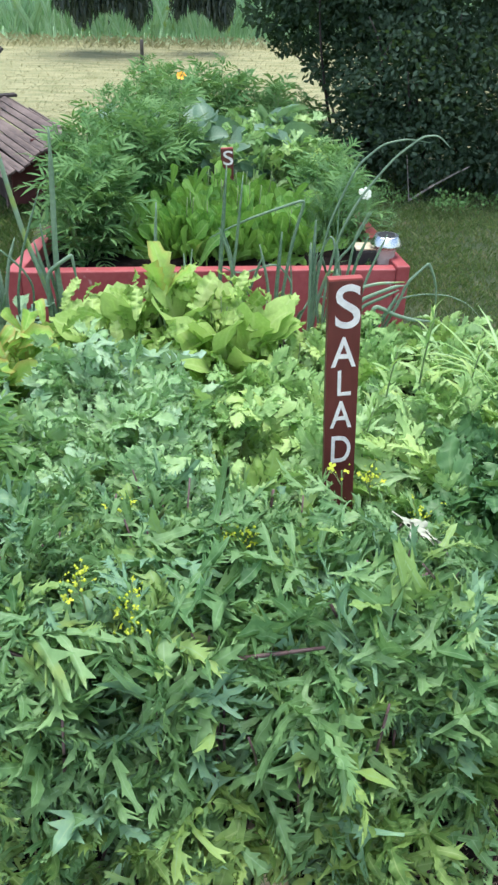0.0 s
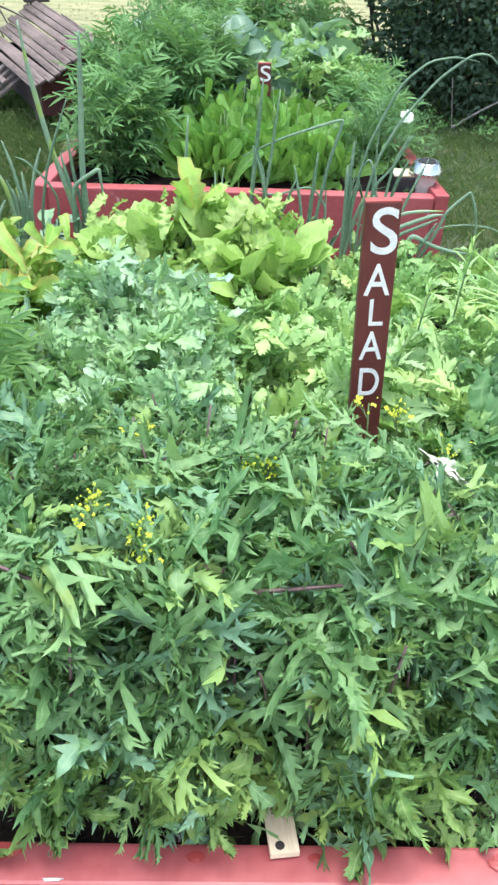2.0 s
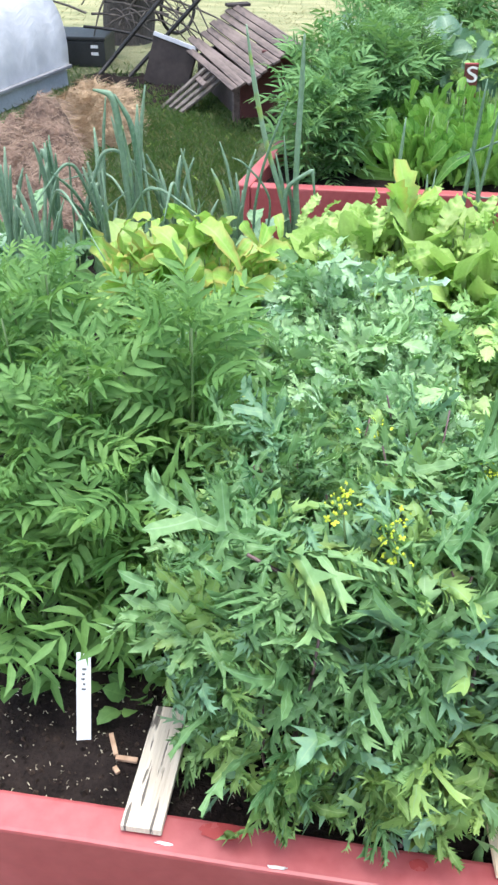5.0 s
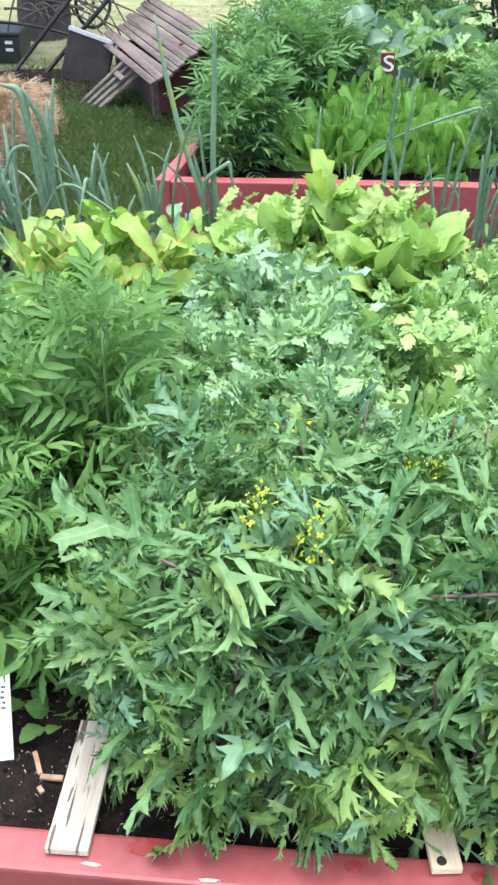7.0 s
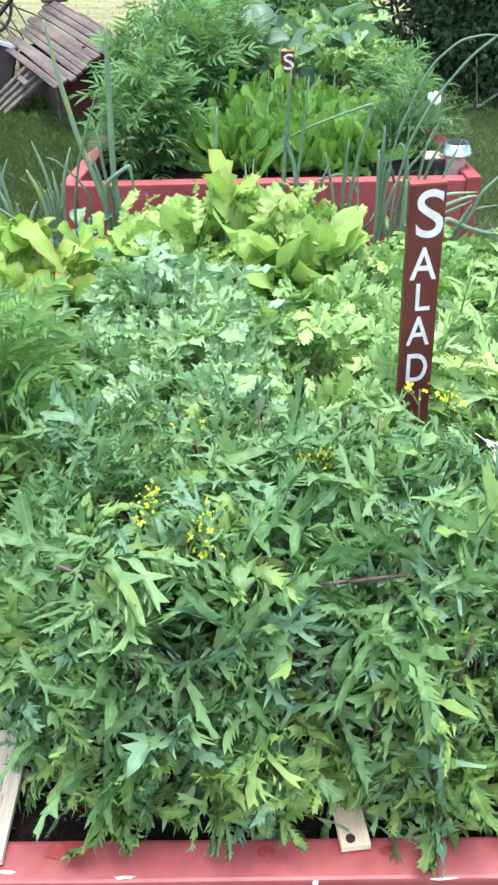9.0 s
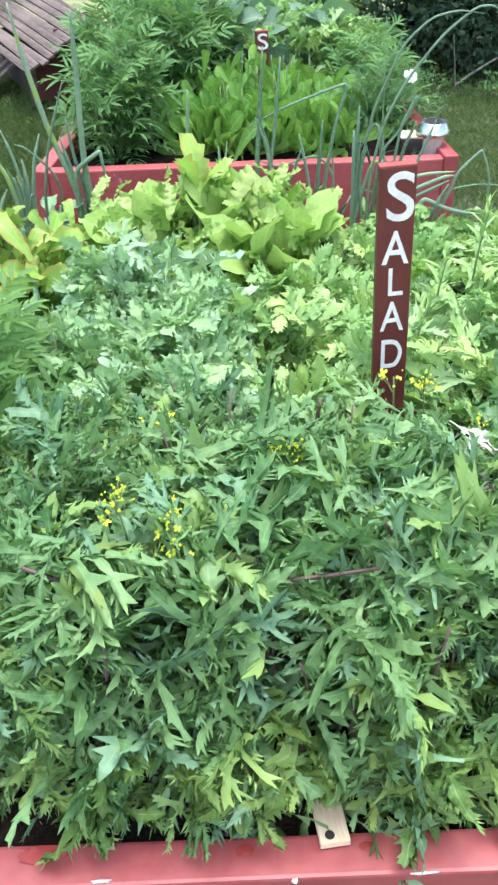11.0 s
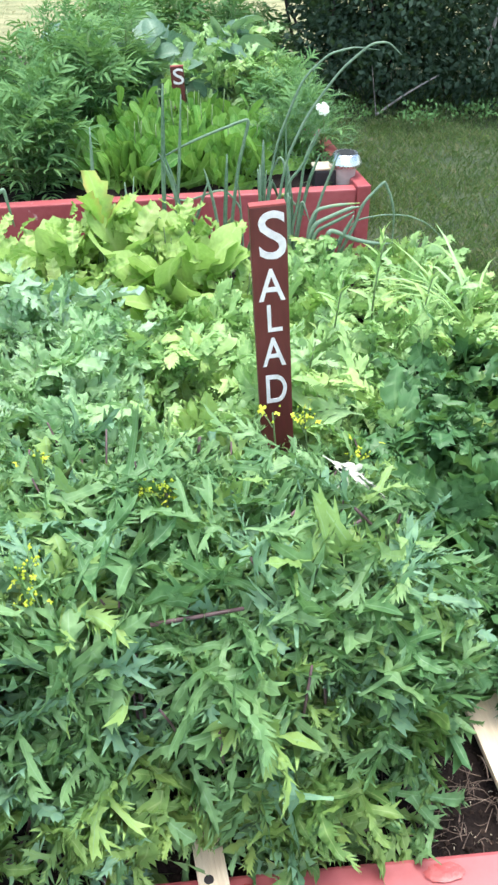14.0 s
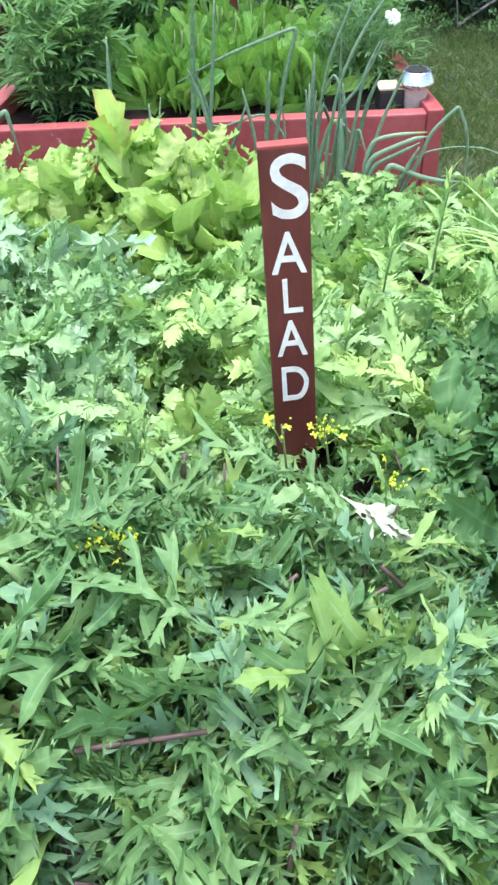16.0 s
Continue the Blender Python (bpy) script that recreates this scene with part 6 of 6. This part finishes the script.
for side in (1, -1):
    for i in range(10):
        w = 0.037 + sr.uniform(-0.003, 0.002)
        cut = sr.uniform(-0.02, 0.02) + (0.05 if i > 7 else 0.0)
        at = pose(cut, side * (0.018 + 0.0335 * i), 0.408 - 0.0208 * i, 0, 0, 0) @ pose(0, 0, 0, -side * (SLOPE - 5) + sr.normal(0, 1.5), sr.normal(0, 0.4), sr.normal(0, 0.5))
        part("roof_slat", box(1.06, w, 0.012, 0.002, (0.53, 0, 0), 4, 0.0012), M_ROOFWOOD, coop, at=CT @ at)
part("ridge_board", box(0.06, 0.14, 0.016, 0.003, (1.06, 0, 0.425), 2, 0.001), M_DARKWOOD, coop, "dark ridge cap", CT)
ramp = thing("coop_ramp", (-1.03, 5.6, 0.0), "loose slatted ramp leaning beside the coop", "ramp")
for i in range(4):
    part("plank", box(0.34, 0.042, 0.013, 0.002, (0, 0, 0), 3, 0.001), M_DEADWOOD, ramp, at=pose(-0.07 + 0.045 * i, -0.04 - 0.035 * i, 0.115, 0, -38 + 2 * i, 20 + 3 * i))
part("cleat", box(0.03, 0.2, 0.016, 0.002), M_ROOFWOOD, ramp, at=pose(0.04, -0.08, 0.17, 0, -36, 25))

# ---- hay heap ----


def heap_height(x, y, peaks):
    z = 0.0
    for px, py, h, rx, ry in peaks:
        d = ((x - px) / rx) ** 2 + ((y - py) / ry) ** 2
        z = max(z, h * max(0.0, 1 - d) ** 0.5)
    q = Vector((x, y, 0))
    return (z + 0.11 * noise.noise(q * 6) * (z > 0) + 0.07 * noise.noise(q * 16) * (z > 0) + 0.03 * noise.noise(q * 45) * (z > 0)) - 0.01


def hay_heap(peaks, span, material, label, nstraw, seed):
    r = np.random.default_rng(seed)
    root = thing("hay_heap", (0, 0, 0), label, "hay", "hay heaps on the lawn")
    part("mound", mesh_of("mound", *grid(*span, 110, 110, lambda x, y: heap_height(x, y, peaks))), material, root)
    heap = Heap()
    n = 0
    while n < nstraw:
        x, y = r.uniform(span[0], span[1]), r.uniform(span[2], span[3])
        z = heap_height(x, y, peaks)
        if z < 0.02:
            if r.uniform() < 0.96:
                continue
        n += 1
        a, L = r.uniform(0, 6.28), r.uniform(0.03, 0.09)
        d = np.array([math.cos(a), math.sin(a), r.uniform(-0.8, 0.5)]) * L
        s = np.array([-math.sin(a), math.cos(a), 0.3]) * 0.0007
        p = np.array([x, y, z + 0.008])
        heap.add((np.array([p - s, p + s, p + d * 0.6 + s + [0, 0, 0.0015], p + d]), np.array([(0, 1, 2), (0, 2, 3)]), np.array([[0, 0], [1, 0], [1, 0.5], [0.5, 1.0]])))
    part("loose_straw", heap.mesh("loose_straw"), M_HAYSTRAND if material is M_OLDHAY else material, root, kind="stuff")


hay_heap([(-1.78, 4.1, 0.24, 0.45, 0.45), (-1.56, 3.72, 0.2, 0.36, 0.4), (-1.93, 3.9, 0.27, 0.4, 0.5), (-1.63, 4.45, 0.27, 0.22, 0.22), (-1.66, 3.45, 0.16, 0.4, 0.3)], (-2.4, -0.95, 3.1, 4.9), M_OLDHAY, "heap of brown rotting hay", 16000, 1)
hay_heap([(-1.53, 4.95, 0.24, 0.2, 0.2), (-1.4, 4.9, 0.26, 0.17, 0.2)], (-1.7, -1.05, 4.6, 5.2), M_STRAW, "golden straw bale breaking apart", 7000, 2)

# ---- covered bed with plastic tunnel ----
tunnel = thing("plastic_tunnel", (-1.95, 5.99, 0.0), "milky white plastic tunnel over a grey box bed", "tunnel")
TT = pose(0, 0, 0, 0, 0, 71.6)
part("box_side", box(1.7, 0.04, 0.12, 0.004, (-0.85, 0, 0.06), 3, 0.001), M_GREYBOARD, tunnel, at=TT)
part("box_end", box(0.04, 0.86, 0.12, 0.004, (-0.02, 0.455, 0.06), 3, 0.001), M_GREYBOARD, tunnel, at=TT)
nv, nu = 26, 20
vv, ff = [], []
for i in range(nu):
    for j in range(nv):
        a = math.pi * j / (nv - 1)
        k = 1 + 0.025 * math.sin(i * 1.9 + j * 0.7)
        vv.append((0.03 - 1.75 * i / (nu - 1), 0.45 - 0.47 * math.cos(a) * k, 0.115 + 0.62 * math.sin(a) ** 0.8 * k))
for i in range(nu - 1):
    for j in range(nv - 1):
        a = i * nv + j
        ff += [(a, a + 1, a + nv + 1), (a, a + nv + 1, a + nv)]
end0 = len(vv)
vv.append((0.03, 0.45, 0.115))
ff += [(end0, j + 1, j) for j in range(nv - 1)]
vv = np.array(vv)
part("cover", mesh_of("cover", vv, np.array(ff), vv[:, :2]), M_PLASTIC, tunnel, "creased milky plastic cover", TT)
part("edge_rail", box(1.74, 0.03, 0.02, 0.004, (-0.85, -0.036, 0.118), 3, 0.001), M_SEAM, tunnel, "dark seam rail", at=TT)

# ---- crate, trunk, cart frame ----
crate = thing("black_crate", (-1.98, 6.6, 0.0), "black plastic crate with small white labels", "crate")
part("body", box(0.36, 0.3, 0.17, 0.012, (0, 0, 0.085)), M_BLACK, crate)
part("lid", box(0.38, 0.32, 0.025, 0.008, (0, 0, 0.184)), M_BLACK, crate)
for z in (0.09, 0.135):
    part("label", box(0.05, 0.003, 0.02, 0.0005, (0.11, -0.153, z)), M_TAG, crate, "small white label")
old_tree = thing("tree", (-1.84, 7.3, 0.0), "thick dark tree trunk behind the cart frame", "tree")
part("trunk", mesh_of("trunk", *tube(bend((0, 0, -0.05), (0.06, 0, 2.4), 0, 12, (0.04, 0, 0)), np.linspace(0.19, 0.15, 12) + 0.012 * np.sin(np.arange(12) * 2.1), 14)), M_BARK, old_tree)
limbs(old_tree, [(0.05, 0.0)], 5, 1.9, 6, 0.05)
part("crown", mesh_of("crown", *crown_leaves(6000, [(0, 0, 2.9, 1.0, 0.9, 0.6), (0.5, 0.3, 3.2, 0.7, 0.7, 0.5)], 0.07, 12)), M_SHRUB, old_tree, kind="stuff")
panel = thing("leaning_board", (-1.3, 5.98, 0.0), "dark wooden board leaning beside the coop", "board")
part("sheet", box(0.30, 0.03, 0.30, 0.004, (0, 0, 0.15), 3, 0.002), M_DARKWOOD, panel, at=pose(0, 0, 0, -12, 14, -15))
part("batten", box(0.30, 0.02, 0.025, 0.003, (0, -0.02, 0.29), 2, 0.001), M_GREYBOARD, panel, "pale top batten", at=pose(0, 0, 0, -12, 14, -15))
cart = thing("old_cart", (-1.48, 6.35, 0.0), "old black iron cart frame with a spoked wheel", "cart")
part("handle_pole", mesh_of("handle_pole", *tube(bend((-0.10, -0.15, 0.01), (0.62, 0.0, 0.72), 0, 6), 0.014, 8)), M_IRON, cart)
part("handle_pole", mesh_of("handle_pole", *tube(bend((-0.30, -0.15, 0.02), (0.36, 0.0, 0.72), 0, 6), 0.014, 8)), M_IRON, cart)
part("cross_bar", mesh_of("cross_bar", *tube(bend((-0.45, 0.1, 0.26), (0.12, 0.02, 0.18), 0.02, 6), 0.010, 8)), M_IRON, cart)
wheel_c = np.array((0.148, 0.35, 0.336))
wa = np.linspace(0, 2 * np.pi, 37)
ring = wheel_c + 0.15 * np.stack([np.cos(wa) * 0.62, np.cos(wa) * 0.78, np.sin(wa)], 1)
wheel = part("wheel", mesh_of("wheel", *tube(ring, 0.012, 8, False)), M_IRON, cart, "thin black spoked wheel")
for i in range(0, 36, 3):
    part("spoke", mesh_of("spoke", *tube(bend(wheel_c, ring[i], 0, 3), 0.0025, 4)), M_IRON, wheel)
for i in range(22):
    a, b = sr.normal(0, 0.35, 3), sr.normal(0, 0.35, 3)
    p0, p1 = (-0.1 + a[0] * 0.6, 0.2, 0.25 + abs(a[2]) * 0.5), (-0.1 + b[0], 0.1, 0.15 + abs(b[2]) * 0.6)
    part("loose_stick", mesh_of("loose_stick", *tube(bend(p0, p1, 0.06, 7), np.linspace(0.009, 0.004, 7), 5)), M_DEADWOOD, cart, "bare dark stick")

# ---- dark patch for the shadow beside the cart ----


def shade_patch_height(x, y):
    q = Vector((x, y, 0))
    rim = min(1.0, max(0.0, min(x + 1.98, -1.0 - x) / 0.2)) * min(1.0, max(0.0, min(y - 5.5, 6.4 - y) / 0.2))
    return -0.01 + rim * (0.03 + 0.03 * noise.noise(q * 6) + 0.015 * noise.noise(q * 21))


# low sheet in the soil colour, standing in for shadow among weeds
solid("mulch_patch", mesh_of("mulch_patch", *grid(-1.98, -1.0, 5.5, 6.4, 70, 64, shade_patch_height)), M_SOIL, "dark patch standing in for shadow and weeds beside the cart", "mulch", kind="stuff")
